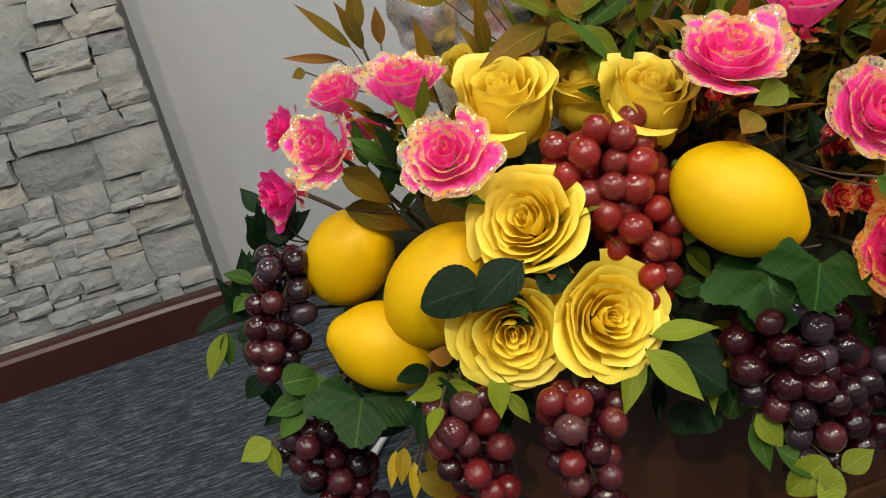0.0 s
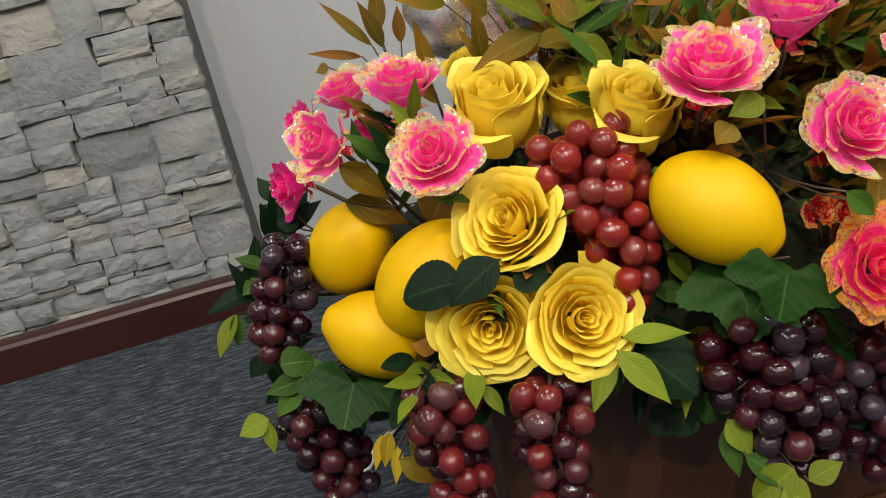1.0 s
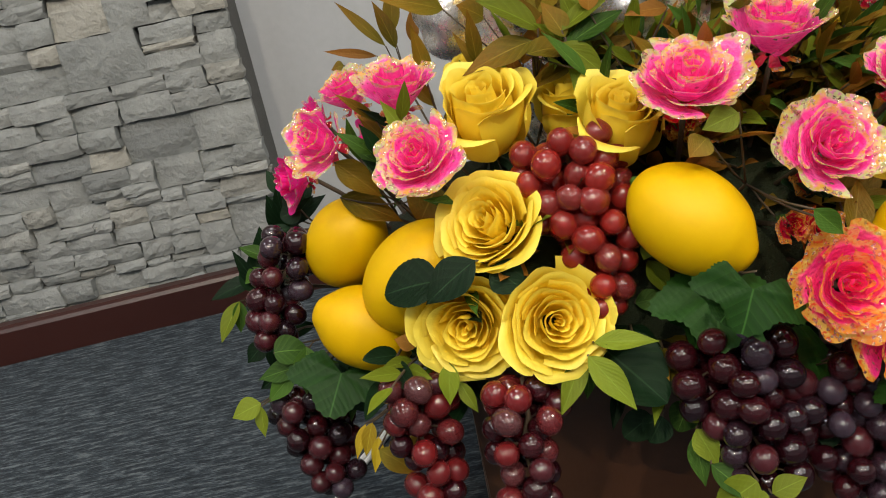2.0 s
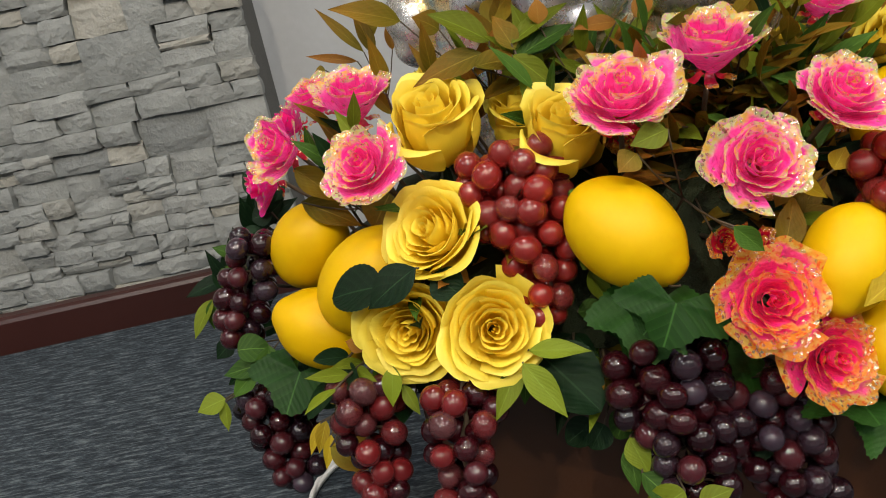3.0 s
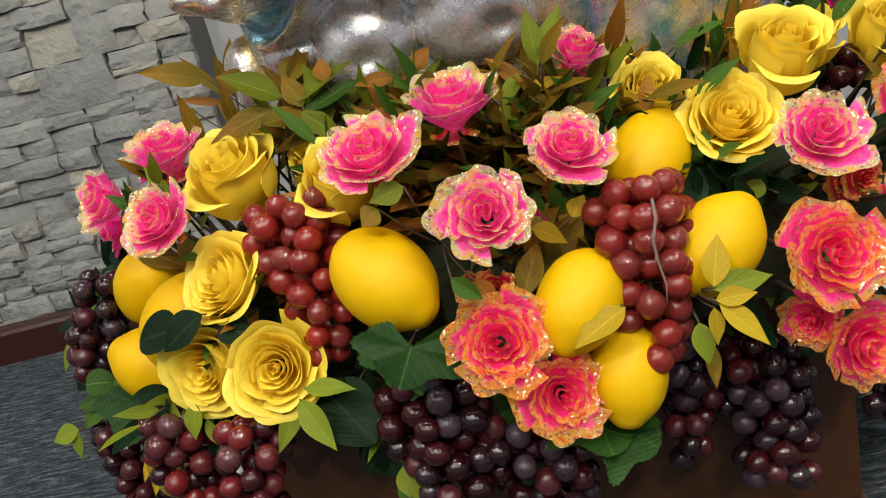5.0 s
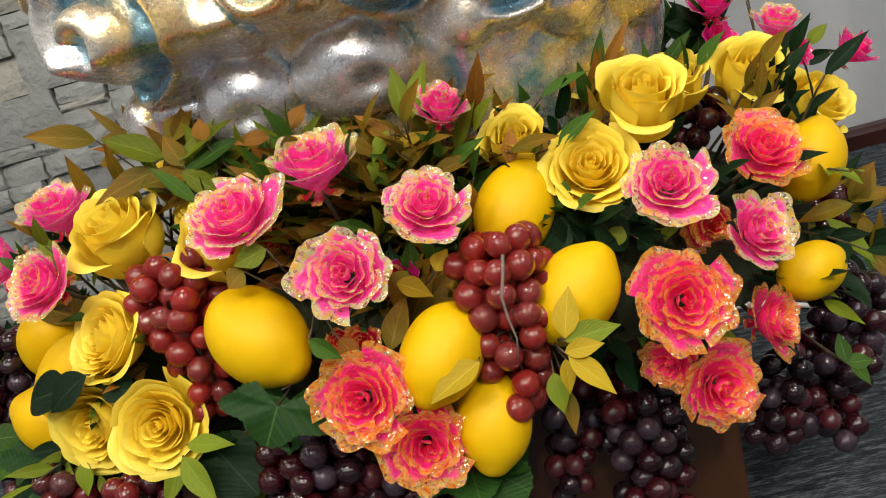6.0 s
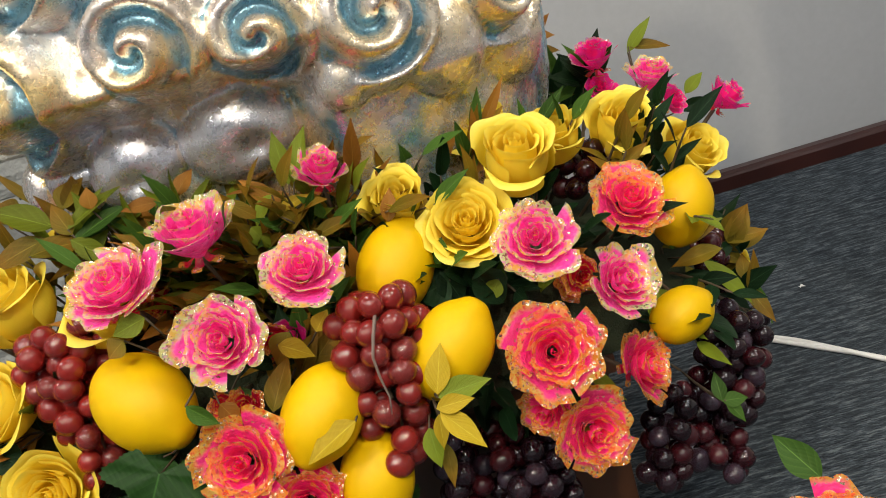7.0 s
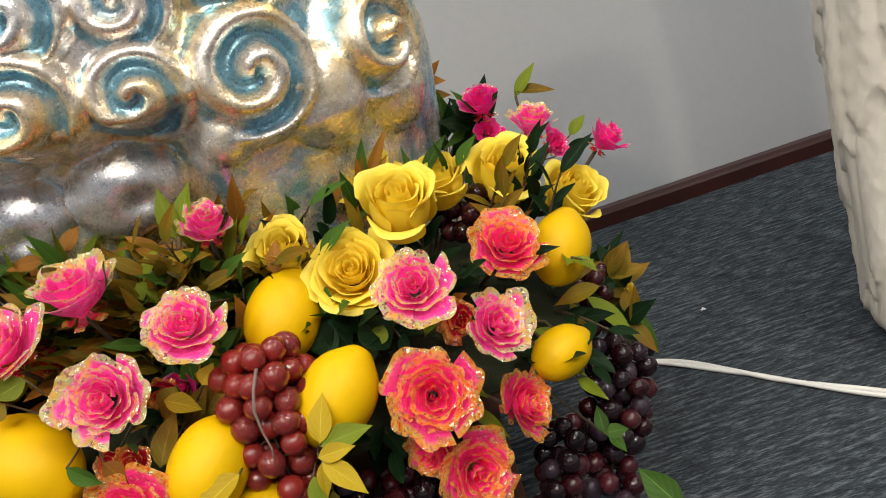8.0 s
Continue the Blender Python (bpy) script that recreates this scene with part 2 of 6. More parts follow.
YELLOW = petal_yellow()
PINK = petal_film("pink_foil", (1.0, 0.045, 0.41), (1.0, 0.15, 0.56), (1.0, 0.62, 0.10), (0.82, 0.92, 0.42), (1.0, 0.36, 0.66), 0.74)
CORAL = petal_film("coral_foil", (1.0, 0.035, 0.34), (1.0, 0.08, 0.25), (1.0, 0.36, 0.03), (1.0, 0.64, 0.14), (1.0, 0.10, 0.03), 0.71)
MAGENTA = petal_film("magenta_foil", (1.0, 0.02, 0.26), (0.85, 0.03, 0.40), (1.0, 0.45, 0.35), (0.75, 0.25, 0.75), (1.0, 0.6, 0.3), 0.90)
CALYX = petal_film("amber_foil", (0.70, 0.015, 0.03), (0.48, 0.01, 0.06), (0.95, 0.42, 0.05), (0.75, 0.18, 0.03), (1.0, 0.6, 0.1), 0.62)
LEMON = lemon_skin()
RED_BERRY = berry_skin("red_berry", (0.46, 0.035, 0.026), (0.28, 0.016, 0.014), (0.50, 0.22, 0.19), 0.20, 0.55)
WINE_BERRY = berry_skin("wine_berry", (0.22, 0.018, 0.020), (0.06, 0.006, 0.009), (0.40, 0.22, 0.23), 0.22, 0.4)
DARK_BERRY = berry_skin("dark_berry", (0.012, 0.002, 0.004), (0.050, 0.003, 0.005), (0.19, 0.11, 0.14), 0.16)
BLUE_BERRY = berry_skin("blue_berry", (0.007, 0.003, 0.005), (0.022, 0.003, 0.005), (0.12, 0.12, 0.18), 0.24)
LIME = leaf_skin("lime_leaf", (0.22, 0.27, 0.02), (0.15, 0.22, 0.015), 0.35)
GREEN = leaf_skin("green_leaf", (0.045, 0.115, 0.016), (0.080, 0.165, 0.020))
DARK = leaf_skin("dark_leaf", (0.006, 0.024, 0.008), (0.012, 0.042, 0.012), 0.40)
IVY = leaf_skin("ivy_leaf", (0.016, 0.062, 0.010), (0.032, 0.10, 0.014), 0.30)
OLIVE = leaf_skin("olive_leaf", (0.16, 0.15, 0.012), (0.22, 0.17, 0.015), 0.36, (0.30, 0.10, 0.01))
BRONZE = leaf_skin("bronze_leaf", (0.30, 0.12, 0.012), (0.22, 0.13, 0.015), 0.36, (0.42, 0.17, 0.03))
GOLD = leaf_skin("gold_leaf", (0.55, 0.36, 0.015), (0.42, 0.34, 0.02), 0.35)
STEM = plain("stem_bark", (0.05, 0.035, 0.018), (0.09, 0.06, 0.03), 60, 0.7, 0.001)
TWIG = plain("dry_twig", (0.13, 0.09, 0.075), (0.20, 0.15, 0.12), 60, 0.7, 0.001)
MOSS = plain("moss", (0.010, 0.018, 0.006), (0.025, 0.035, 0.010), 60, 0.95, 0.006)
WALNUT = plain("walnut", (0.085, 0.033, 0.013), (0.045, 0.017, 0.008), 9, 0.42, 0.001)
RIM = plain("mahogany", (0.046, 0.012, 0.009), (0.028, 0.008, 0.007), 6, 0.38, 0.0006)
PAINT = plain("white_paint", (0.43, 0.445, 0.465), (0.46, 0.475, 0.495), 1.3, 0.75, 0.0006, 0.0, 40)
CEIL = plain("ceiling_paint", (0.75, 0.75, 0.74), (0.8, 0.8, 0.79), 1.0, 0.9)
MORTAR = plain("mortar", (0.10, 0.10, 0.095), (0.14, 0.14, 0.13), 20, 0.95, 0.003)
PLASTER = plain("aged_plaster", (0.58, 0.54, 0.47), (0.70, 0.67, 0.62), 7, 0.7, 0.002)
CORD = plain("white_vinyl", (0.72, 0.72, 0.70), (0.78, 0.78, 0.76), 30, 0.45)
CARPET, STONE, METAL = carpet_skin(), stone_skin(), metal_skin()
GLOW = bpy.data.materials.new("lamp_glow")
GLOW.use_nodes = True
GLOW.node_tree.nodes["Principled BSDF"].inputs["Emission Color"].default_value = (1, 0.93, 0.82, 1)
GLOW.node_tree.nodes["Principled BSDF"].inputs["Emission Strength"].default_value = 3.0


# ---------------------------------------------------------------- mesh helpers
def mesh_of(name, verts, faces, material, uvs=None, smooth=True):
    me = bpy.data.meshes.new(name)
    me.from_pydata([tuple(map(float, v)) for v in verts], [], [tuple(map(int, q)) for q in faces])
    me.materials.append(material)
    if uvs is not None:
        layer = me.uv_layers.new(name="UVMap")
        idx = np.empty(len(me.loops), dtype=np.int32)
        me.loops.foreach_get("vertex_index", idx)
        layer.data.foreach_set("uv", np.asarray(uvs, dtype=np.float32)[idx].ravel())
    if smooth:
        me.polygons.foreach_set("use_smooth", [True] * len(me.polygons))
    me.update()
    return me


def sheet(name, fn, nu, nv, material, wrap=False):
    """A grid of fn(u, v) with u and v from 0 to 1."""
    verts, uvs = [], []
    for j in range(nv + 1):
        for i in range(nu + (0 if wrap else 1)):
            u, v = i / nu, j / nv
            verts.append(fn(u, v))
            uvs.append((u, v))
    w = nu if wrap else nu + 1
    faces = []
    for j in range(nv):
        for i in range(nu):
            a, b = j * w + i, j * w + (i + 1) % w
            faces.append((a, b, b + w, a + w))
    return mesh_of(name, verts, faces, material, uvs)


def tube_data(points, radii, sides=6):
    pts = [Vector(p) for p in points]
    verts, faces = [], []
    for k, p in enumerate(pts):
        d = (pts[min(k + 1, len(pts) - 1)] - pts[max(k - 1, 0)]).normalized()
        a = d.orthogonal().normalized() if k == 0 else (a - d * a.dot(d)).normalized()
        b = d.cross(a)
        r = radii[k] if isinstance(radii, (list, tuple)) else radii
        for s in range(sides):
            ang = 2 * math.pi * s / sides
            verts.append(p + (a * math.cos(ang) + b * math.sin(ang)) * r)
    n = len(pts)
    for k in range(n - 1):
        for s in range(sides):
            s2 = (s + 1) % sides
            faces.append((k * sides + s, k * sides + s2, (k + 1) * sides + s2, (k + 1) * sides + s))
    faces.append(tuple(range(sides - 1, -1, -1)))
    faces.append(tuple((n - 1) * sides + s for s in range(sides)))
    return verts, faces


def join_data(items):
    verts, faces = [], []
    for v, f in items:
        o = len(verts)
        verts += list(v)
        faces += [tuple(i + o for i in q) for q in f]
    return verts, faces


def tube(name, points, radii, material, sides=6):
    v, f = tube_data(points, radii, sides)
    return mesh_of(name, v, f, material)


def bow(a, b, sag, n=6):
    """Points of an arc from a to b that bends by the vector sag."""
    a, b, sag = Vector(a), Vector(b), Vector(sag)
    return [a.lerp(b, k / n) + sag * math.sin(math.pi * k / n) for k in range(n + 1)]


def block_data(x0, x1, y0, y1, z0, z1):
    v = [(x, y, z) for z in (z0, z1) for y in (y0, y1) for x in (x0, x1)]
    return v, [(0, 2, 3, 1), (4, 5, 7, 6), (0, 1, 5, 4), (2, 6, 7, 3), (0, 4, 6, 2), (1, 3, 7, 5)]


def block(name, x0, x1, y0, y1, z0, z1, material, bevel=0.0):
    v, f = block_data(x0, x1, y0, y1, z0, z1)
    me = mesh_of(name, v, f, material, smooth=False)
    if bevel:
        bm = bmesh.new()
        bm.from_mesh(me)
        bmesh.ops.bevel(bm, geom=bm.edges[:], offset=bevel, segments=2, affect="EDGES", profile=0.6)
        bm.to_mesh(me)
        bm.free()
    return me


def under(name, me, parent, m=None, label=""):
    """A mesh as a part of a thing; m is its place within the thing."""
    ob = new(name, me)
    ob.parent = parent
    if m is not None:
        ob.matrix_basis = m
    if label:
        tagged(ob, label)
    return ob


def facing(pos, yaw, lift, size=1.0, spin=0.0):
    """A pose whose z axis looks yaw degrees round from the front (-y) towards +x, and lift degrees up."""
    y, e = radians(yaw), radians(lift)
    d = Vector((math.sin(y) * math.cos(e), -math.cos(y) * math.cos(e), math.sin(e)))
    turn = d.to_track_quat("Z", "Y").to_matrix().to_4x4()
    return Matrix.Translation(pos) @ turn @ pose(0, 0, 0, 0, 0, spin) @ Matrix.Diagonal((size, size, size, 1))


# ---------------------------------------------------------------- the room
def setting(name, me, label, category):
    return tagged(new(name, me), label, category, kind="structure")


setting("floor", block("floor", -3, 3.4, -3, 1.9, -0.05, 0, CARPET), "blue-grey loop-pile carpet with pale ribbed streaks", "carpet")
setting("lower_floor", block("lower_floor", -3, 3.4, 1.9, 2.5, -0.45, -0.40, MORTAR), "dull grey floor beyond the platform rim", "floor")
setting("wall_back", block("wall_back", -3, 3.4, 2.34, 2.46, -0.40, 2.6, PAINT), "plain white painted wall", "wall")
setting("wall_front", block("wall_front", -3.1, 3.5, -3.1, -3.0, -0.05, 2.6, PAINT), "plain white painted wall", "wall")
setting("wall_left", block("wall_left", -3.1, -3.0, -3.0, 2.46, -0.45, 2.6, PAINT), "plain white painted wall", "wall")
setting("wall_right", block("wall_right", 3.4, 3.5, -3.0, 2.46, -0.45, 2.6, PAINT), "plain white painted wall", "wall")
setting("ceiling", block("ceiling", -3.1, 3.5, -3.1, 2.46, 2.6, 2.7, CEIL), "white painted ceiling", "ceiling")


def rim_board():
    """A low mahogany rim along the carpet's edge, with a rounded top; it bows slightly."""
    line = [(-3.0, 1.52), (-0.7, 1.652), (-0.2, 1.695), (0.6, 1.77), (1.2, 1.818), (1.8, 1.824), (3.4, 1.83)]
    prof = [(0.0, -0.03), (0.0, 0.066), (0.004, 0.073), (0.012, 0.077), (0.035, 0.077), (0.042, 0.072), (0.044, -0.03)]
    low = [(0.0, -0.03), (0.0, 0.030), (0.004, 0.037), (0.012, 0.041), (0.035, 0.041), (0.042, 0.036), (0.044, -0.03)]
    verts, faces = [], []
    for k, (x, y) in enumerate(line):
        w = min(1.0, max(0.0, (x + 0.2) / 1.4))
        for (d, z), (d2, z2) in zip(prof, low):
            verts.append((x - 0.07 * d, y + d, z + (z2 - z) * w))
    n = len(prof)
    for k in range(len(line) - 1):
        for s in range(n - 1):
            faces.append((k * n + s, (k + 1) * n + s, (k + 1) * n + s + 1, k * n + s + 1))
    faces += [tuple(range(n)), tuple(range((len(line) - 1) * n + n - 1, (len(line) - 1) * n - 1, -1))]
    return mesh_of("rim", verts, faces, RIM, smooth=False)


setting("trim", rim_board(), "low dark mahogany timber rim along the carpet edge", "trim")

# ---------------------------------------------------------------- lamps in the ceiling
for where, target in SPOTS:
    can = tagged(new("spotlight"), "small white ceiling spotlight with a warm beam", "spotlight", "ceiling spotlights")
    can.matrix_basis = look(Vector(where) + (Vector(where) - Vector(target)).normalized() * 0.03, target)
    prof = [(0.0, 0.13), (0.05, 0.13), (0.07, 0.10), (0.075, 0.0), (0.07, 0.0), (0.066, 0.02)]
    under("housing", sheet("housing", lambda u, v: (prof[round(v * 5)][0] * math.cos(6.2832 * u), prof[round(v * 5)][0] * math.sin(6.2832 * u), prof[round(v * 5)][1]), 20, 5, CEIL, True), can)
    under("bracket", tube("bracket", [(0, 0, 0.12), (0, 0, 0.18)], 0.012, CEIL), can)
for px, py in PANELS:
    pan = tagged(new("ceiling_light"), "flat white ceiling light panel, switched on", "ceiling light", "ceiling light panels")
    pan.location = (px, py, 2.52)
    h = 0.31
    fr = join_data([block_data(-h - 0.03, h + 0.03, s * h - 0.015, s * h + 0.015, 0.0, 0.08) for s in (-1, 1)] + [block_data(s * h - 0.015, s * h + 0.015, -h, h, 0.0, 0.08) for s in (-1, 1)])
    under("light_frame", mesh_of("light_frame", *fr, CEIL, smooth=False), pan)
    under("diffuser", block("diffuser", -h + 0.016, h - 0.016, -h + 0.016, h - 0.016, 0.03, 0.04, GLOW), pan)

# ---------------------------------------------------------------- plinth and moss
plinth = tagged(new("plinth"), "dark walnut wooden plinth box under the flowers", "plinth")
plinth.location = (0.51, 0.96, 0)
under("front_panel", block("front_panel", -0.288, 0.288, -0.18, -0.158, 0.02, 0.245, WALNUT, 0.002), plinth)
under("back_panel", block("back_panel", -0.288, 0.288, 0.158, 0.18, 0.02, 0.245, WALNUT, 0.002), plinth)
for s in (-1, 1):
    under("side_panel", block("side_panel", s * 0.277 - 0.011, s * 0.277 + 0.011, -0.157, 0.157, 0.02, 0.245, WALNUT, 0.002), plinth)
under("top_board", block("top_board", -0.296, 0.296, -0.188, 0.188, 0.247, 0.268, WALNUT, 0.003), plinth)
under("base_board", block("base_board", -0.292, 0.292, -0.184, 0.184, 0.0, 0.018, WALNUT, 0.003), plinth)

MX, MY, MZ = 0.53, 0.90, 0.27


def moss_at(u, v):
    a, b = 2 * math.pi * u, 0.5 * math.pi * v
    s = math.copysign(abs(math.cos(a)) ** 0.8, math.cos(a)) * math.cos(b)
    p = Vector((0.40 * s, 0.155 * math.copysign(abs(math.sin(a)) ** 0.8, math.sin(a)) * math.cos(b), 0.15 * math.sin(b) ** 0.8))
    return p * (1 + 0.10 * noise.noise(p * 16))


tagged(new("moss_mound", sheet("moss_mound", moss_at, 72, 16, MOSS, True)), "dark green moss-covered foam holding the flower stems", "floral foam").location = (MX, MY, MZ)
CORE = Vector((MX, MY, MZ))


def root_of(p):
    """The place in the moss from which a stem to p grows."""
    return Vector((min(0.86, max(0.20, 0.75 * p[0] + 0.25 * MX)), 0.89, 0.31 if p[2] > 0.3 else 0.285))


# ---------------------------------------------------------------- the metal sculpture
def sculpture():
    """A rounded body with spiral scrolls, plain lobes between them and a row of dimpled pearls along its foot."""
    cx, cy, rx0, ry0 = 0.545, 1.03, 0.312, 0.225
    scrolls = [(0.345, 0.640, 0.078), (0.492, 0.648, 0.052), (0.584, 0.632, 0.045), (0.676, 0.622, 0.058), (0.785, 0.612, 0.055),
               (0.515, 0.722, 0.048), (0.60, 0.706, 0.042), (0.695, 0.712, 0.046), (0.262, 0.700, 0.045),
               (0.405, 0.745, 0.055), (0.79, 0.715, 0.05), (0.455, 0.825, 0.05), (0.565, 0.81, 0.05), (0.675, 0.81, 0.05), (0.33, 0.83, 0.05)]
    lobes = [(0.425, 0.612, 0.036), (0.500, 0.600, 0.042), (0.735, 0.578, 0.050), (0.625, 0.668, 0.022), (0.255, 0.600, 0.040), (0.545, 0.675, 0.024), (0.800, 0.560, 0.045), (0.640, 0.578, 0.030)]
    pearls = [(0.275, 0.530, 0.044), (0.345, 0.545, 0.036), (0.416, 0.546, 0.046), (0.526, 0.552, 0.050)]
    nu, nv = 460, 250
    verts, relief = [], []
    for j in range(nv + 1):
        z = 0.266 + 0.70 * j / nv
        up = 0.5 - 0.5 * math.cos(math.pi * min(1.0, max(0.0, (z - 0.588) / 0.035)))
        dome = math.sqrt(max(0.0, 1 - max(0.0, (z - 0.72) / 0.25) ** 2.2))
        near = [(q, k) for k, group in enumerate((scrolls, lobes, pearls)) for q in group if abs(z - q[1]) < q[2] * 1.25]
        for i in range(nu):
            a = 2 * math.pi * i / nu
            c, s = math.cos(a), math.sin(a)
            nx, ny = c / rx0, s / ry0
            ln = math.hypot(nx, ny)
            side = 0.5 - 0.5 * math.cos(math.pi * min(1.0, max(0.0, (0.545 + rx0 * c - 0.585) / 0.05)))
            full = max(up, side * (0.62 + 0.38 * min(1.0, max(0.0, (z - 0.46) / 0.10)))) if s < 0 else up
            x, y = cx + rx0 * (0.86 + 0.14 * full) * dome * c, cy + ry0 * (0.72 + 0.28 * full) * dome * s
            h, g = 0.0, 0.55
            if s < 0.3:
                stretch = max(0.4, abs(s))
                for (sx, sz, r), kind in near:
                    dx, dz = (x - sx) / r / stretch / (1.18 if kind == 2 else 1.0), (z - sz) / r
                    rho = math.hypot(dx, dz)
                    if rho > 1.2:
                        continue
                    if kind == 0:
                        w = math.cos(2 * math.pi * (rho * 1.55 - math.atan2(dz, -dx) / (2 * math.pi)))
                        w = math.copysign(abs(w) ** 0.7, w)
                        fade = min(1.0, (1.2 - rho) / 0.22)
                        hh = r * fade * (0.42 + 0.26 * (1 - rho * rho) + 0.20 * w)
                        gg = 0.45 + 0.4 * w * fade
                    elif rho < 1.0:
                        hh = r * (0.62 if kind == 1 else 0.80) * math.sqrt(1 - rho * rho)
                        if kind == 2:
                            hh -= 0.22 * r * math.exp(-((dx - 0.3) ** 2 + (dz + 0.25) ** 2) * 16)
                        gg = 1.0 if kind == 2 else 0.75
                    else:
                        continue
                    if hh > h:
                        h, g = hh, gg
                g = 0.36 if h == 0.0 else g
            h += 0.005 * noise.noise(Vector((x, y, z)) * 14) + 0.0022 * noise.noise(Vector((x, y, z)) * 50)
            h *= min(1.0, dome * 2)
            verts.append((x + nx / ln * h, y + ny / ln * h, z))
            relief.append(g)
    faces = [(j * nu + i, j * nu + (i + 1) % nu, (j + 1) * nu + (i + 1) % nu, (j + 1) * nu + i) for j in range(nv) for i in range(nu)]
    faces += [tuple(range(nu - 1, -1, -1)), tuple(nv * nu + i for i in range(nu))]
    me = mesh_of("sculpture", verts, faces, METAL)
    at = me.attributes.new("relief", "FLOAT", "POINT")
    at.data.foreach_set("value", np.asarray(relief, dtype=np.float32))
    return me


tagged(new("sculpture", sculpture()), "cloud-scroll sculpture in worn silver and gold leaf with blue patina", "sculpture")


# ---------------------------------------------------------------- the pale carved column
def feathered():
    """A tapering column of long overlapping feathers, rounded at its foot."""
    def fn(u, v):
        a, z = 2 * math.pi * u, 1.25 * v
        k = 0.86 - 0.30 * max(0.0, 0.05 - z) ** 2 / 0.0025
        lane = a / (2 * math.pi) * 13
        row = z / 0.21 + 0.37 * math.sin(math.floor(lane) * 2.3) + 0.12 * math.sin(lane * 6.283)
        fx, fz = (lane % 1) - 0.5, row % 1
        h = 0.007 * (1 - fz) + 0.006 * (1 - (2 * fx) ** 2) + 0.0008 * math.sin(fz * 40 + abs(fx) * 30)
        h += 0.012 * noise.noise(Vector((math.cos(a) * 2, math.sin(a) * 2, z * 4))) + 0.0012 * noise.noise(Vector((math.cos(a) * 9, math.sin(a) * 9, z * 30)))
        cap = math.sqrt(max(0.0, 1 - (max(0.0, v - 0.96) / 0.04) ** 2))
        k, h = k * cap, h * cap
        return ((0.150 * k + h) * math.cos(a), (0.12 * k + h) * math.sin(a), z)
    return sheet("carved_column", fn, 170, 190, PLASTER, True)


tagged(new("carved_column", feathered()), "off-white carved plaster column with overlapping feather shapes", "carved column").matrix_basis = pose(1.475, 1.040, 0, 0, 0, 20)

# ---------------------------------------------------------------- the cord
turns = [(1.75, 0.45), (1.45, 0.73), (1.279, 0.922), (1.203, 1.013), (1.154, 1.082), (1.072, 1.178), (0.92, 1.27), (0.60, 1.31), (0.22, 1.24), (0.06, 1.05), (0.035, 0.96)]
cord = []
for k in range(len(turns) - 1):
    p0, p1, p2, p3 = (Vector(turns[min(len(turns) - 1, max(0, k + d))]) for d in (-1, 0, 1, 2))
    for q in range(8):
        f = q / 8
        p = 0.5 * (2 * p1 + (p2 - p0) * f + (2 * p0 - 5 * p1 + 4 * p2 - p3) * f * f + (3 * p1 - p0 - 3 * p2 + p3) * f ** 3)
        cord.append((p.x, p.y, 0.0046))
flex = tagged(new("power_cord"), "flat white twin power cord lying on the carpet", "power cord")
for s in (-1, 1):
    under("strand", tube("strand", [(x + 0.0030 * s * math.cos(x * 40), y + 0.0034 * s, z + 0.001 * s * math.sin(x * 40)) for x, y, z in cord], 0.0036, CORD, 8), flex)


scrap = sheet("paper_scrap", lambda u, v: (0.011 * (u - 0.5) * (1 - 0.4 * v), 0.007 * (v - 0.5), 0.0022 + 0.0015 * math.sin(u * 5 + v * 3)), 4, 3, CORD)
tagged(new("paper_scrap", scrap), "tiny white scrap of paper lying on the carpet", "paper scrap").matrix_basis = pose(1.205, 1.293, 0.0, 0, 0, 20)


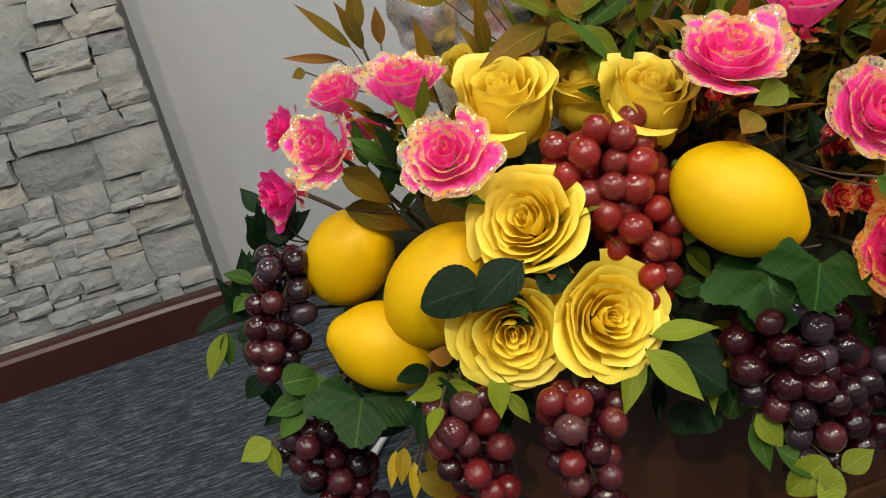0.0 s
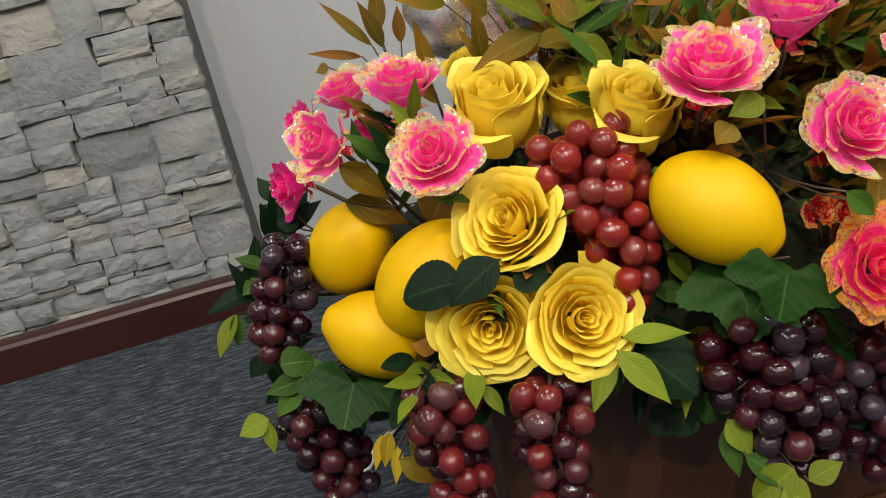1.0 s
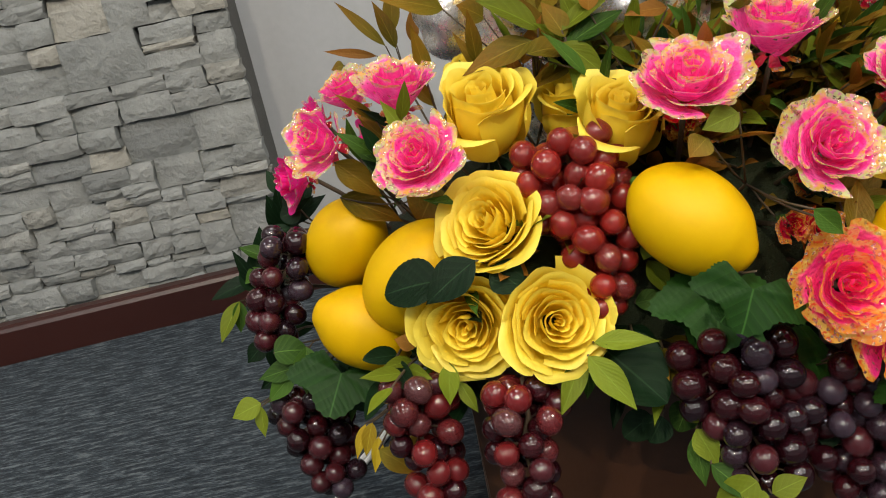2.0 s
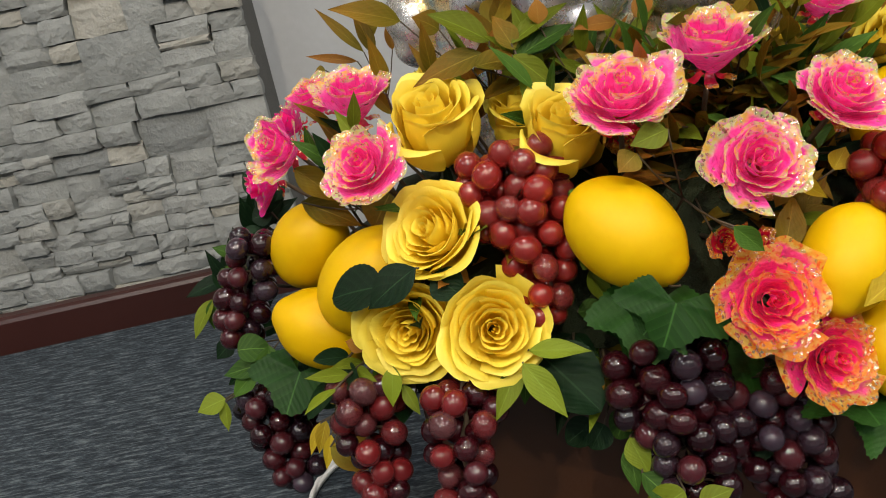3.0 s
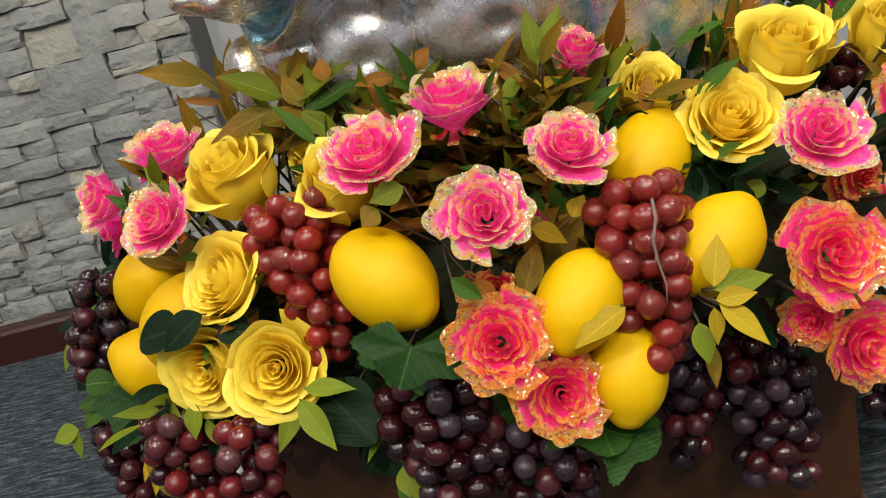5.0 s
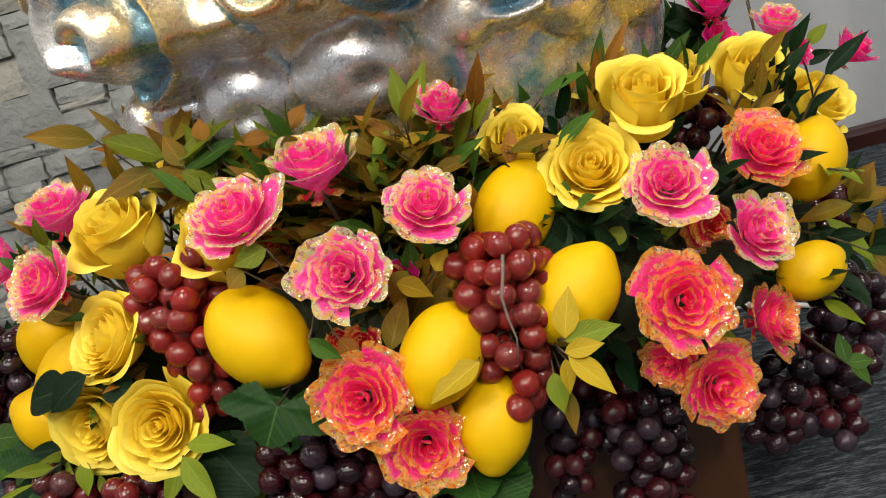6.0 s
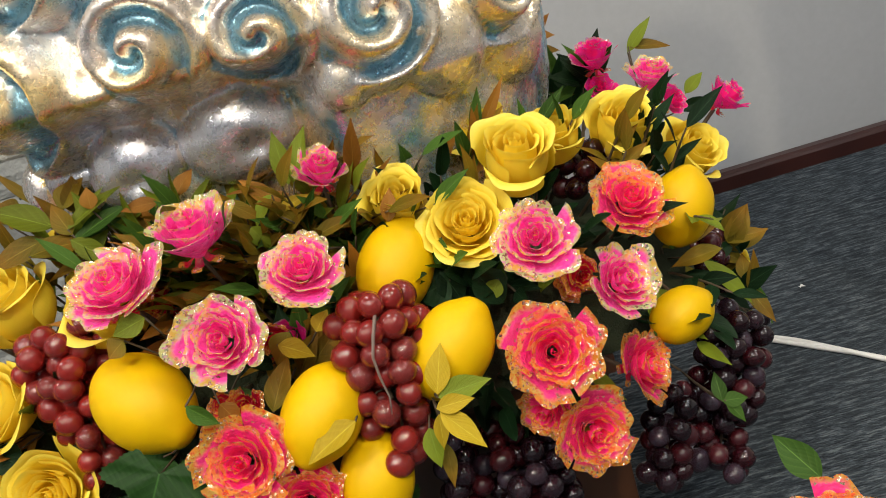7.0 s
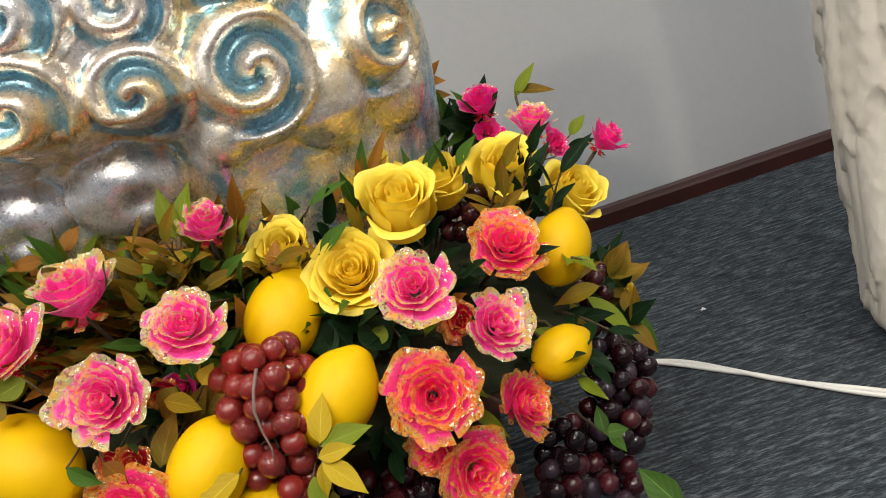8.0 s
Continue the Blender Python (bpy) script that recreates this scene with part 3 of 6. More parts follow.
# ---------------------------------------------------------------- roses
def petal(i, n, form, seed):
    """Petal i of n as a function of u and v: the inner ones wrap round the heart, the outer ones lean out and roll at the rim."""
    rnd = random.Random(seed * 100 + i)
    u0 = i / (n - 1)
    foil = form["scallop"]
    rim_r = form["r0"] + (form["r1"] - form["r0"]) * u0 ** form["p"] * rnd.uniform(0.94, 1.06)
    rim_z = form["z0"] + (form["z1"] - form["z0"]) * u0 ** form["q"] + rnd.uniform(-0.03, 0.03)
    foot_r, foot_z = 0.55 * rim_r * (1 - u0) + 0.12 * u0, -0.08 - (0.34 if foil else 0.52) * u0 ** 0.8
    belly = rim_r * (form["b0"] + (form["b1"] - form["b0"]) * u0) + 0.02
    mid_z = foot_z + 0.42 * (rim_z - foot_z)
    half = form["w0"] + (form["w1"] - form["w0"]) * u0 ** 0.6
    half = max(half, 2.7 - 0.45 * i)
    roll = radians(form["curl"] * (0.25 + 0.75 * u0) * rnd.uniform(0.3, 1.4))
    lip = form["lip"] * (0.35 + 0.65 * u0) * rnd.uniform(0.75, 1.3)
    prof = []
    for k in range(15):
        f = k / 14
        prof.append(((1 - f) ** 2 * foot_r + 2 * f * (1 - f) * belly + f * f * rim_r, (1 - f) ** 2 * foot_z + 2 * f * (1 - f) * mid_z + f * f * rim_z))
    a = math.atan2(prof[-1][0] - prof[-2][0], prof[-1][1] - prof[-2][1])
    for k in range(9):
        a += roll / 9
        prof.append((prof[-1][0] + math.sin(a) * lip / 9, prof[-1][1] + math.cos(a) * lip / 9))
    last = len(prof) - 1
    ph, ph2, skew, peak = rnd.uniform(0, 6.28), rnd.uniform(0, 6.28), rnd.uniform(-0.10, 0.10), rnd.uniform(-0.35, 0.35)
    peel = rnd.uniform(0.0, 0.12) * u0 * (1 - foil)

    def fn(u, v):
        s = 2 * u - 1
        edge = 1 - (0.12 if foil else 0.24) * abs(s) ** 2.6
        if foil:
            edge += 0.095 * (abs(math.cos(s * 5.4 + ph)) ** 0.6 - 0.75) * v
        else:
            edge += 0.03 * math.exp(-((s - peak) / 0.16) ** 2) * u0 + 0.012 * math.sin(s * 6 + ph2)
        f = max(0.0, min(0.9999, v * edge)) * last
        k = int(f)
        rad = prof[k][0] + (prof[k + 1][0] - prof[k][0]) * (f - k)
        z = prof[k][1] + (prof[k + 1][1] - prof[k][1]) * (f - k)
        ang = s * half * (0.5 + 0.5 * math.sin(min(1.0, v * 1.5) * math.pi * 0.5)) + skew * v
        wave = v * v * (0.012 + 0.035 * u0) * (math.sin(s * 3.1 + ph) + (0.7 * foil + 0.35) * math.sin(s * 8.3 + ph2))
        rad = max(0.006, rad * (1 + 0.085 * s * v) + wave + peel * s ** 4 * v ** 3)
        return Vector((rad * math.cos(ang), rad * math.sin(ang), z + 0.6 * wave - 0.8 * peel * s ** 4 * v ** 4))
    return fn


def rose_kind(material, n, form, seed, calyx, label, category):
    """The pattern of a rose of radius 1 that looks along z, with its heart near the origin."""
    root = tagged(new("rose"), label, category)
    rnd = random.Random(seed)
    forms = [petal(i, n, form, seed) for i in range(n)]
    reach = max(math.hypot(*fn(k / 8, v)[:2]) for fn in forms[-6:] for k in range(9) for v in (0.8, 0.9, 1.0))
    fit = (0.98 if form["scallop"] else 1.0) / reach
    foil = form["scallop"] > 0
    for i, fn in enumerate(forms):
        me = sheet("petal", lambda u, v: fn(u, v) * fit, 26 if foil else 14, 12, material)
        under("petal", me, root, pose(0, 0, 0, rnd.uniform(-5, 5) * (0.4 + i / n), rnd.uniform(-5, 5) * (0.4 + i / n), i * 137.5 + rnd.uniform(-16, 16)))
    for k in range(5):
        me = sheet("sepal", lambda u, v, k=k: ((0.10 + 0.34 * v) * math.cos(k * 1.257 + (u - 0.5) * 1.1 * (1 - v * 0.6)), (0.10 + 0.34 * v) * math.sin(k * 1.257 + (u - 0.5) * 1.1 * (1 - v * 0.6)),
                                               (-0.41 if foil else -0.60) * fit - (0.10 if foil else 0.30) * math.sin(v * 2.2) + 0.03 * math.sin(9 * v + k)), 4, 5, calyx)
        under("sepal", me, root)
    return root


def form_of(r0, r1, z0, z1, p, q, b0, b1, w0, w1, curl, lip, scallop):
    """Rim radii and heights from heart to outside, their powers, bellies, half wraps, the rim's roll and lip."""
    return dict(r0=r0, r1=r1, z0=z0, z1=z1, p=p, q=q, b0=b0, b1=b1, w0=w0, w1=w1, curl=curl, lip=lip, scallop=scallop)


OPEN = form_of(0.012, 0.72, 0.24, 0.00, 0.85, 1.6, 1.00, 0.72, 1.7, 0.84, 62, 0.24, 0)
CUP = form_of(0.012, 0.54, 0.40, 0.10, 0.80, 4.0, 1.35, 1.12, 1.6, 0.9, 95, 0.24, 0)
FOIL = form_of(0.012, 0.72, 0.27, -0.04, 0.90, 1.2, 0.88, 0.52, 1.6, 1.0, 30, 0.28, 1)
FOIL_CUP = form_of(0.012, 0.66, 0.40, 0.02, 1.05, 1.4, 0.92, 0.58, 1.6, 0.95, 34, 0.26, 1)
YELLOW_OPEN = rose_kind(YELLOW, 27, OPEN, 3, DARK, "open yellow fabric rose with curled petals", "rose")
YELLOW_CUP = rose_kind(YELLOW, 19, CUP, 5, DARK, "half-open yellow fabric rose with wide cupped petals", "rose")
PINK_OPEN = rose_kind(PINK, 17, FOIL, 7, CALYX, "hot pink iridescent foil rose with gold scalloped rim", "rose")
PINK_CUP = rose_kind(PINK, 13, FOIL_CUP, 9, CALYX, "hot pink iridescent foil rose, half open", "rose")
CORAL_OPEN = rose_kind(CORAL, 17, FOIL, 11, CALYX, "coral pink foil rose with glittering amber rim", "rose")
PLUM_CUP = rose_kind(MAGENTA, 11, FOIL_CUP, 13, CALYX, "magenta iridescent foil rose with violet sheen", "rose")
AMBER_BUD = rose_kind(CALYX, 11, FOIL_CUP, 17, CALYX, "ruby and amber foil rosebud", "rosebud")
PATTERNS = [AMBER_BUD, YELLOW_OPEN, YELLOW_CUP, PINK_OPEN, PINK_CUP, CORAL_OPEN, PLUM_CUP]
SPIN = random.Random(21)


def rose(kind, pos, yaw, lift, size, group="", root=None):
    m = facing(pos, yaw, lift, size, SPIN.uniform(0, 360))
    d = (m.to_3x3() @ Vector((0, 0, 1))).normalized()
    m = Matrix.Translation(-d * size * 0.25) @ m
    ob = copy_thing(kind, m)
    if group:
        ob["group"] = group
    heel = Vector(pos) - d * size * 0.78
    foot = Vector(root) if root else root_of(pos)
    path = [m.inverted() @ p for p in bow(heel, foot, -d * 0.02)]
    under("stem", tube("stem", path, 0.0022 / size, STEM), ob)
    return ob


# ---------------------------------------------------------------- lemons
def lemon_mesh():
    def fn(u, v):
        b = math.pi * v
        r = math.sin(b) ** 0.92
        z = -math.cos(b)
        nip = 0.10 * math.exp(-((1 - z) / 0.08) ** 2) + 0.03 * math.exp(-((1 + z) / 0.08) ** 2)
        a = 2 * math.pi * u
        k = 1 + 0.02 * noise.noise(Vector((math.cos(a), math.sin(a), z)) * 1.6)
        return (0.77 * r * k * math.cos(a), 0.77 * r * k * math.sin(a), z * (0.97 + nip))
    return sheet("fruit", fn, 40, 28, LEMON, True)


LEMON_MESH = lemon_mesh()
STALK_MESH = sheet("stalk", lambda u, v: (0.11 * (1 - 0.55 * v) * (1 + 0.25 * math.cos(5 * 6.2832 * u) * (1 - v)) * math.cos(6.2832 * u), 0.11 * (1 - 0.55 * v) * (1 + 0.25 * math.cos(5 * 6.2832 * u) * (1 - v)) * math.sin(6.2832 * u), -1.0 + 0.06 * (1 - v) - 0.05 * v), 20, 4, GREEN, True)


def lemon(pos, axis, half, label):
    """axis runs from the stalk to the nipple; half is half the length."""
    ob = tagged(new("lemon"), label, "lemon", "lemons in the arrangement")
    q = Vector(axis).normalized().to_track_quat("Z", "X").to_matrix().to_4x4()
    m = Matrix.Translation(pos) @ q @ Matrix.Diagonal((half, half, half, 1))
    ob.matrix_basis = m
    fruit = under("fruit", LEMON_MESH, ob)
    under("stalk", STALK_MESH, fruit, label="small green stalk end")
    inv = m.inverted()
    under("pick", tube("pick", [inv @ p for p in bow(pos, root_of(pos), (0, 0, 0), 2)], 0.0018 / half, STEM), ob, label="thin wooden pick")
    return ob


# ---------------------------------------------------------------- grapes
def berry_mesh(name, material):
    return sheet(name, lambda u, v: (math.sin(math.pi * v) * math.cos(6.2832 * u), math.sin(math.pi * v) * math.sin(6.2832 * u), -1.06 * math.cos(math.pi * v)), 18, 12, material, True)


BERRIES = {"red": berry_mesh("berry", RED_BERRY), "wine": berry_mesh("berry", WINE_BERRY), "dark": berry_mesh("berry", DARK_BERRY), "blue": berry_mesh("berry", BLUE_BERRY)}


def grapes(kind, top, bottom, wide, count, berry, label, seed, taper=0.6, second="", twig=False):
    """A bunch that hangs from top to bottom; wide is its half width at the shoulder."""
    rnd = random.Random(seed)
    top, bottom = Vector(top), Vector(bottom)
    ax = bottom - top
    side = ax.cross(Vector((0, 1, 0.3))).normalized()
    out = ax.cross(side).normalized()
    ob = tagged(new("grape_bunch"), label, "grapes", "bunches of grapes")
    ob.location = top
    placed = []
    for gap in (1.85, 1.7, 1.55):
        for _ in range(2600):
            if len(placed) >= count:
                break
            v = rnd.random()
            w = max(berry * 0.5, wide * (1 - taper * v) * (0.75 + 0.25 * math.sin(min(1, v * 4) * 1.57)) - berry * 0.5)
            a, r = rnd.uniform(0, 6.2832), math.sqrt(rnd.uniform(0.12, 1.0))
            p = ax * v + side * (w * r * math.cos(a)) + out * (w * 0.85 * r * math.sin(a))
            if all((p - q).length > gap * berry for q in placed):
                placed.append(p)
    for k, p in enumerate(placed):
        s = berry * rnd.uniform(0.90, 1.10)
        which = second if second and rnd.random() < 0.35 else kind
        e = Euler((rnd.uniform(0, 6), rnd.uniform(0, 6), rnd.uniform(0, 6))).to_matrix().to_4x4()
        under("berry", BERRIES[which], ob, Matrix.Translation(p) @ e @ Matrix.Diagonal((s, s, s * rnd.uniform(0.96, 1.08), 1)))
    bits = [tube_data([ax * t + side * 0.004 * math.sin(t * 9) for t in (0, 0.25, 0.5, 0.75, 0.95)], [0.0026, 0.0022, 0.0018, 0.0014, 0.001], 6)]
    for p in placed[::2]:
        t = max(0.0, min(0.95, p.dot(ax) / ax.length_squared - 0.06))
        bits.append(tube_data([ax * t, (ax * t).lerp(p, 0.5) + Vector((0, 0, 0.003)), p], 0.0009, 4))
    bits.append(tube_data(bow(Vector((0, 0, 0)), root_of(top) - top, (0, 0, 0.015)), 0.0024, 6))
    v, f = join_data(bits)
    under("stem", mesh_of("stem", v, f, STEM), ob)
    if twig:
        lift = Vector((0, -wide * 0.98, wide * 0.45))
        line = [ax * t + lift * min(1.0, t * 6) * (1 - 0.25 * t) + side * (0.003 * math.sin(t * 13)) for t in (0.0, 0.1, 0.22, 0.34, 0.46, 0.58, 0.68)]
        under("twig", tube("twig", line, [0.0015, 0.0015, 0.0013, 0.0012, 0.0010, 0.0008, 0.0005], TWIG, 6), ob, label="dry grey twig")
    return ob


# ---------------------------------------------------------------- leaves
def leaf_mesh(kind, material, seed):
    rnd = random.Random(seed)
    droop, fold, ph = rnd.uniform(0.10, 0.32), rnd.uniform(0.10, 0.22), rnd.uniform(0, 6)

    def width(v):
        if kind == "lance":
            return 0.42 * math.sin(math.pi * v ** 0.78) ** 1.1
        if kind == "oval":
            return 0.5 * math.sin(math.pi * v ** 0.80) ** 0.62
        return 0.5

    if kind == "ivy":
        lobes = [(-2.5, 0.60), (-1.85, 0.60), (-1.15, 0.82), (-0.62, 0.66), (0.0, 1.0), (0.62, 0.66), (1.15, 0.82), (1.85, 0.60), (2.5, 0.60)]
        ring = []
        for (a0, r0), (a1, r1) in zip(lobes, lobes[1:]):
            for k in range(8):
                f = k / 8
                w = 0.5 - 0.5 * math.cos(math.pi * f)
                ring.append((a0 + (a1 - a0) * f, (r0 + (r1 - r0) * w) * (1 + 0.05 * (k % 2))))
        ring.append(lobes[-1])
        verts, uvs = [(0, 0.30, 0)], [(0.5, 0.3)]
        rings = 5
        for j in range(1, rings + 1):
            for a, r in ring:
                f = j / rings
                x, y = math.sin(a) * r * 0.66 * f, 0.30 + math.cos(a) * r * 0.70 * f
                z = -0.16 * (x * x + (y - 0.3) ** 2) - 0.035 * math.cos(a * 5.2) * f + 0.02 * math.sin(7 * x + ph)
                verts.append((x, y, z))
                uvs.append((0.5 + x * 2.0, y))
        n = len(ring)
        faces = [(0, 1 + k + 1, 1 + k) for k in range(n - 1)]
        for j in range(rings - 1):
            faces += [(1 + j * n + k, 1 + j * n + k + 1, 1 + (j + 1) * n + k + 1, 1 + (j + 1) * n + k) for k in range(n - 1)]
        return mesh_of("leaf", verts, faces, material, uvs)
    teeth = 0.03 if kind == "oval" else 0.0
    nv = 22 if kind == "oval" else 10

    def fn(u, v):
        s = 2 * u - 1
        w = width(v) * (1 + teeth * (round(v * nv) % 2) * abs(s))
        x = s * w
        return (x, v, fold * abs(x) * 1.2 - droop * v * v + 0.018 * math.sin(v * 7 + s * 2 + ph) * abs(s))
    return sheet("leaf", fn, 6, nv, material)


LEAF_SKINS = {"lime": LIME, "green": GREEN, "dark": DARK, "ivy": IVY, "olive": OLIVE, "bronze": BRONZE, "gold": GOLD}
LEAVES = {}


def leaf_of(kind, skin, seed):
    key = (kind, skin, seed)
    if key not in LEAVES:
        LEAVES[key] = leaf_mesh(kind, LEAF_SKINS[skin], len(LEAVES) + 40)
    return LEAVES[key]


TWIST = random.Random(33)


def leaf_pose(base, tip, wide, up):
    base, tip = Vector(base), Vector(tip)
    y = (tip - base)
    long = y.length
    y.normalize()
    z = Vector(up) - y * y.dot(Vector(up))
    z.normalize()
    x = y.cross(z)
    m = Matrix((x, y, z)).transposed().to_4x4()
    return Matrix.Translation(base) @ m @ Matrix.Diagonal((wide, long, min(long, wide * 1.6), 1))


WORDS = {"lime": "yellow-green", "green": "fresh green", "dark": "dark green", "ivy": "deep green", "olive": "olive", "bronze": "bronze", "gold": "golden yellow"}
SHAPES = {"lance": "narrow pointed", "oval": "rounded serrated", "ivy": "lobed vine"}


def sprig(leaves, up=(0.0, -0.75, 0.65), root=None):
    """One spray of leaves on its stem: rows of kind, skin, base, tip, width."""
    kind, skin = leaves[0][0], leaves[0][1]
    word = "vine leaf" if kind == "ivy" else "leaf" if len(leaves) == 1 else "leaves"
    ob = tagged(new("leaf_sprig"), f"{WORDS[skin]} fabric {'' if kind == 'ivy' else SHAPES[kind] + ' '}{word} on a thin stem", "foliage", "foliage sprigs")
    mid = sum((Vector(r[2]) for r in leaves), Vector()) / len(leaves)
    ob.location = mid
    bits = []
    foot = Vector(root) if root else root_of(mid)
    hub = mid.lerp(foot, 0.25)
    bits.append(tube_data(bow(hub - mid, foot - mid, (0, 0, -0.006)), 0.0013, 5))
    for kind, skin, base, tip, wide in leaves:
        tilt = Vector(up) + Vector((TWIST.uniform(-0.35, 0.35), TWIST.uniform(-0.2, 0.2), TWIST.uniform(-0.3, 0.3)))
        m = leaf_pose(base, tip, wide, tilt)
        under("leaf", leaf_of(kind, skin, TWIST.randrange(3)), ob, Matrix.Translation(-mid) @ m)
        bits.append(tube_data(bow(Vector(base) - mid, hub - mid, (0, 0, -0.003), 3), 0.0009, 4))
    v, f = join_data(bits)
    under("stem", mesh_of("stem", v, f, STEM), ob)
    return ob


def filler(pos, aim, count, kind, skin, long, wide, seed):
    """A spray with paired leaves along a stem that grows from pos along aim."""
    rnd = random.Random(seed)
    pos, aim = Vector(pos), Vector(aim).normalized()
    ob = tagged(new("leaf_sprig"), f"{WORDS[skin]} fabric {SHAPES[kind]} leaves along a thin stem", "foliage", "foliage sprigs")
    ob.location = pos
    side = aim.cross(Vector((0.2, 0.3, 1))).normalized()
    reach = long * (0.6 + 0.28 * count)
    spine = [aim * (reach * k / 6) + Vector((0, 0, -0.10 * reach * (k / 6) ** 2)) for k in range(7)]
    foot = root_of(pos) - pos
    v, f = tube_data([foot] + spine, [0.0016] * 3 + [0.0013] * 3 + [0.0009] * 2, 5)
    under("stem", mesh_of("stem", v, f, STEM), ob)
    for k in range(count):
        s = (k + 1) / count
        p = spine[min(6, int(s * 6))]
        sgn = 1 if k % 2 else -1
        d = (aim * (0.75 + 0.5 * s) + side * sgn * (1.0 - 0.65 * s) + Vector((rnd.uniform(-0.4, 0.4), rnd.uniform(-0.4, 0.2), rnd.uniform(-0.3, 0.4)))).normalized()
        l = long * rnd.uniform(0.75, 1.2)
        up = Vector((rnd.uniform(-0.4, 0.4), -0.6, 0.7 + rnd.uniform(-0.3, 0.3)))
        under("leaf", leaf_of(kind, skin, rnd.randrange(3)), ob, leaf_pose(p, p + d * l, wide * rnd.uniform(0.8, 1.2), up))
    return ob

# ---------------------------------------------------------------- foil roses
rose(PINK_CUP, (0.138, 0.845, 0.470), -35, 30, 0.04, 'pink foil roses')
rose(PINK_OPEN, (0.219, 0.758, 0.463), -18, 42, 0.046, 'pink foil roses')
rose(PINK_CUP, (0.216, 0.848, 0.505), 0, 72, 0.044, 'pink foil roses')
rose(PINK_CUP, (0.167, 0.930, 0.498), -40, 70, 0.038, 'pink foil roses')
rose(PLUM_CUP, (0.111, 1.039, 0.457), -65, 35, 0.034, 'pink foil roses')
rose(PLUM_CUP, (0.090, 0.937, 0.415), -60, 8, 0.036, 'pink foil roses')
rose(PINK_OPEN, (0.420, 0.715, 0.491), 0, 58, 0.052, 'pink foil roses')
rose(PINK_CUP, (0.490, 0.735, 0.510), 5, 74, 0.046, 'pink foil roses')
rose(PINK_OPEN, (0.574, 0.700, 0.462), 15, 48, 0.044, 'pink foil roses')
rose(PINK_OPEN, (0.500, 0.669, 0.431), 0, 32, 0.047, 'pink foil roses')
rose(CORAL_OPEN, (0.489, 0.634, 0.342), -5, 26, 0.047, 'pink foil roses')
rose(CORAL_OPEN, (0.529, 0.630, 0.290), 8, 18, 0.043, 'pink foil roses')
rose(PINK_OPEN, (0.757, 0.700, 0.429), 0, 40, 0.045, 'pink foil roses')
rose(CORAL_OPEN, (0.850, 0.750, 0.421), 12, 44, 0.043, 'pink foil roses')
rose(PINK_OPEN, (0.819, 0.686, 0.377), 32, 32, 0.04, 'pink foil roses')
rose(CORAL_OPEN, (0.745, 0.658, 0.346), 0, 25, 0.048, 'pink foil roses')
rose(CORAL_OPEN, (0.826, 0.693, 0.290), 48, 12, 0.038, 'pink foil roses')
rose(CORAL_OPEN, (0.762, 0.654, 0.265), 12, 12, 0.042, 'pink foil roses')
rose(PINK_CUP, (0.602, 0.796, 0.513), 25, 55, 0.032, 'pink foil roses')
rose(PLUM_CUP, (0.895, 0.985, 0.512), 5, 72, 0.036, 'pink foil roses')
rose(PINK_CUP, (0.934, 0.916, 0.486), 30, 66, 0.034, 'pink foil roses')
rose(PLUM_CUP, (1.019, 0.943, 0.433), 65, 35, 0.034, 'pink foil roses')
rose(PLUM_CUP, (0.891, 0.976, 0.474), 0, 30, 0.022, 'pink foil roses')
rose(PLUM_CUP, (0.953, 0.925, 0.447), 30, 20, 0.022, 'pink foil roses')
rose(PLUM_CUP, (0.186, 0.936, 0.449), -20, 40, 0.026, 'pink foil roses')
rose(CORAL_OPEN, (0.723, 0.675, 0.284), -40, 5, 0.03, 'pink foil roses')
rose(PLUM_CUP, (0.530, 0.759, 0.381), -10, 10, 0.024, 'pink foil roses')
rose(CORAL_OPEN, (0.875, 0.490, 0.259), 10, 45, 0.042, 'pink foil roses', (0.93, 0.50, 0.0))
# ---------------------------------------------------------------- yellow roses
rose(YELLOW_CUP, (0.281, 0.810, 0.473), -8, 62, 0.05, 'yellow roses')
rose(YELLOW_CUP, (0.356, 0.842, 0.458), 0, 72, 0.038, 'yellow roses')
rose(YELLOW_CUP, (0.382, 0.775, 0.452), 8, 60, 0.046, 'yellow roses')
rose(YELLOW_OPEN, (0.261, 0.745, 0.401), -32, 38, 0.05, 'yellow roses')
rose(YELLOW_OPEN, (0.231, 0.724, 0.325), -14, 14, 0.051, 'yellow roses')
rose(YELLOW_OPEN, (0.300, 0.701, 0.326), 4, 24, 0.05, 'yellow roses')
rose(YELLOW_CUP, (0.655, 0.800, 0.462), 0, 48, 0.038, 'yellow roses')
rose(YELLOW_OPEN, (0.709, 0.758, 0.440), 4, 40, 0.046, 'yellow roses')
rose(YELLOW_CUP, (0.768, 0.800, 0.472), 5, 55, 0.046, 'yellow roses')
rose(YELLOW_CUP, (0.747, 0.876, 0.485), -5, 55, 0.038, 'yellow roses')
rose(YELLOW_CUP, (0.813, 0.866, 0.466), 5, 60, 0.036, 'yellow roses')
rose(YELLOW_CUP, (0.882, 0.858, 0.455), 8, 52, 0.044, 'yellow roses')
rose(YELLOW_CUP, (0.951, 0.893, 0.400), 38, 35, 0.04, 'yellow roses')
rose(YELLOW_CUP, (0.981, 0.909, 0.256), 50, 10, 0.022, 'yellow roses')
rose(YELLOW_CUP, (0.287, 0.950, 0.483), -15, 60, 0.026, 'yellow roses')
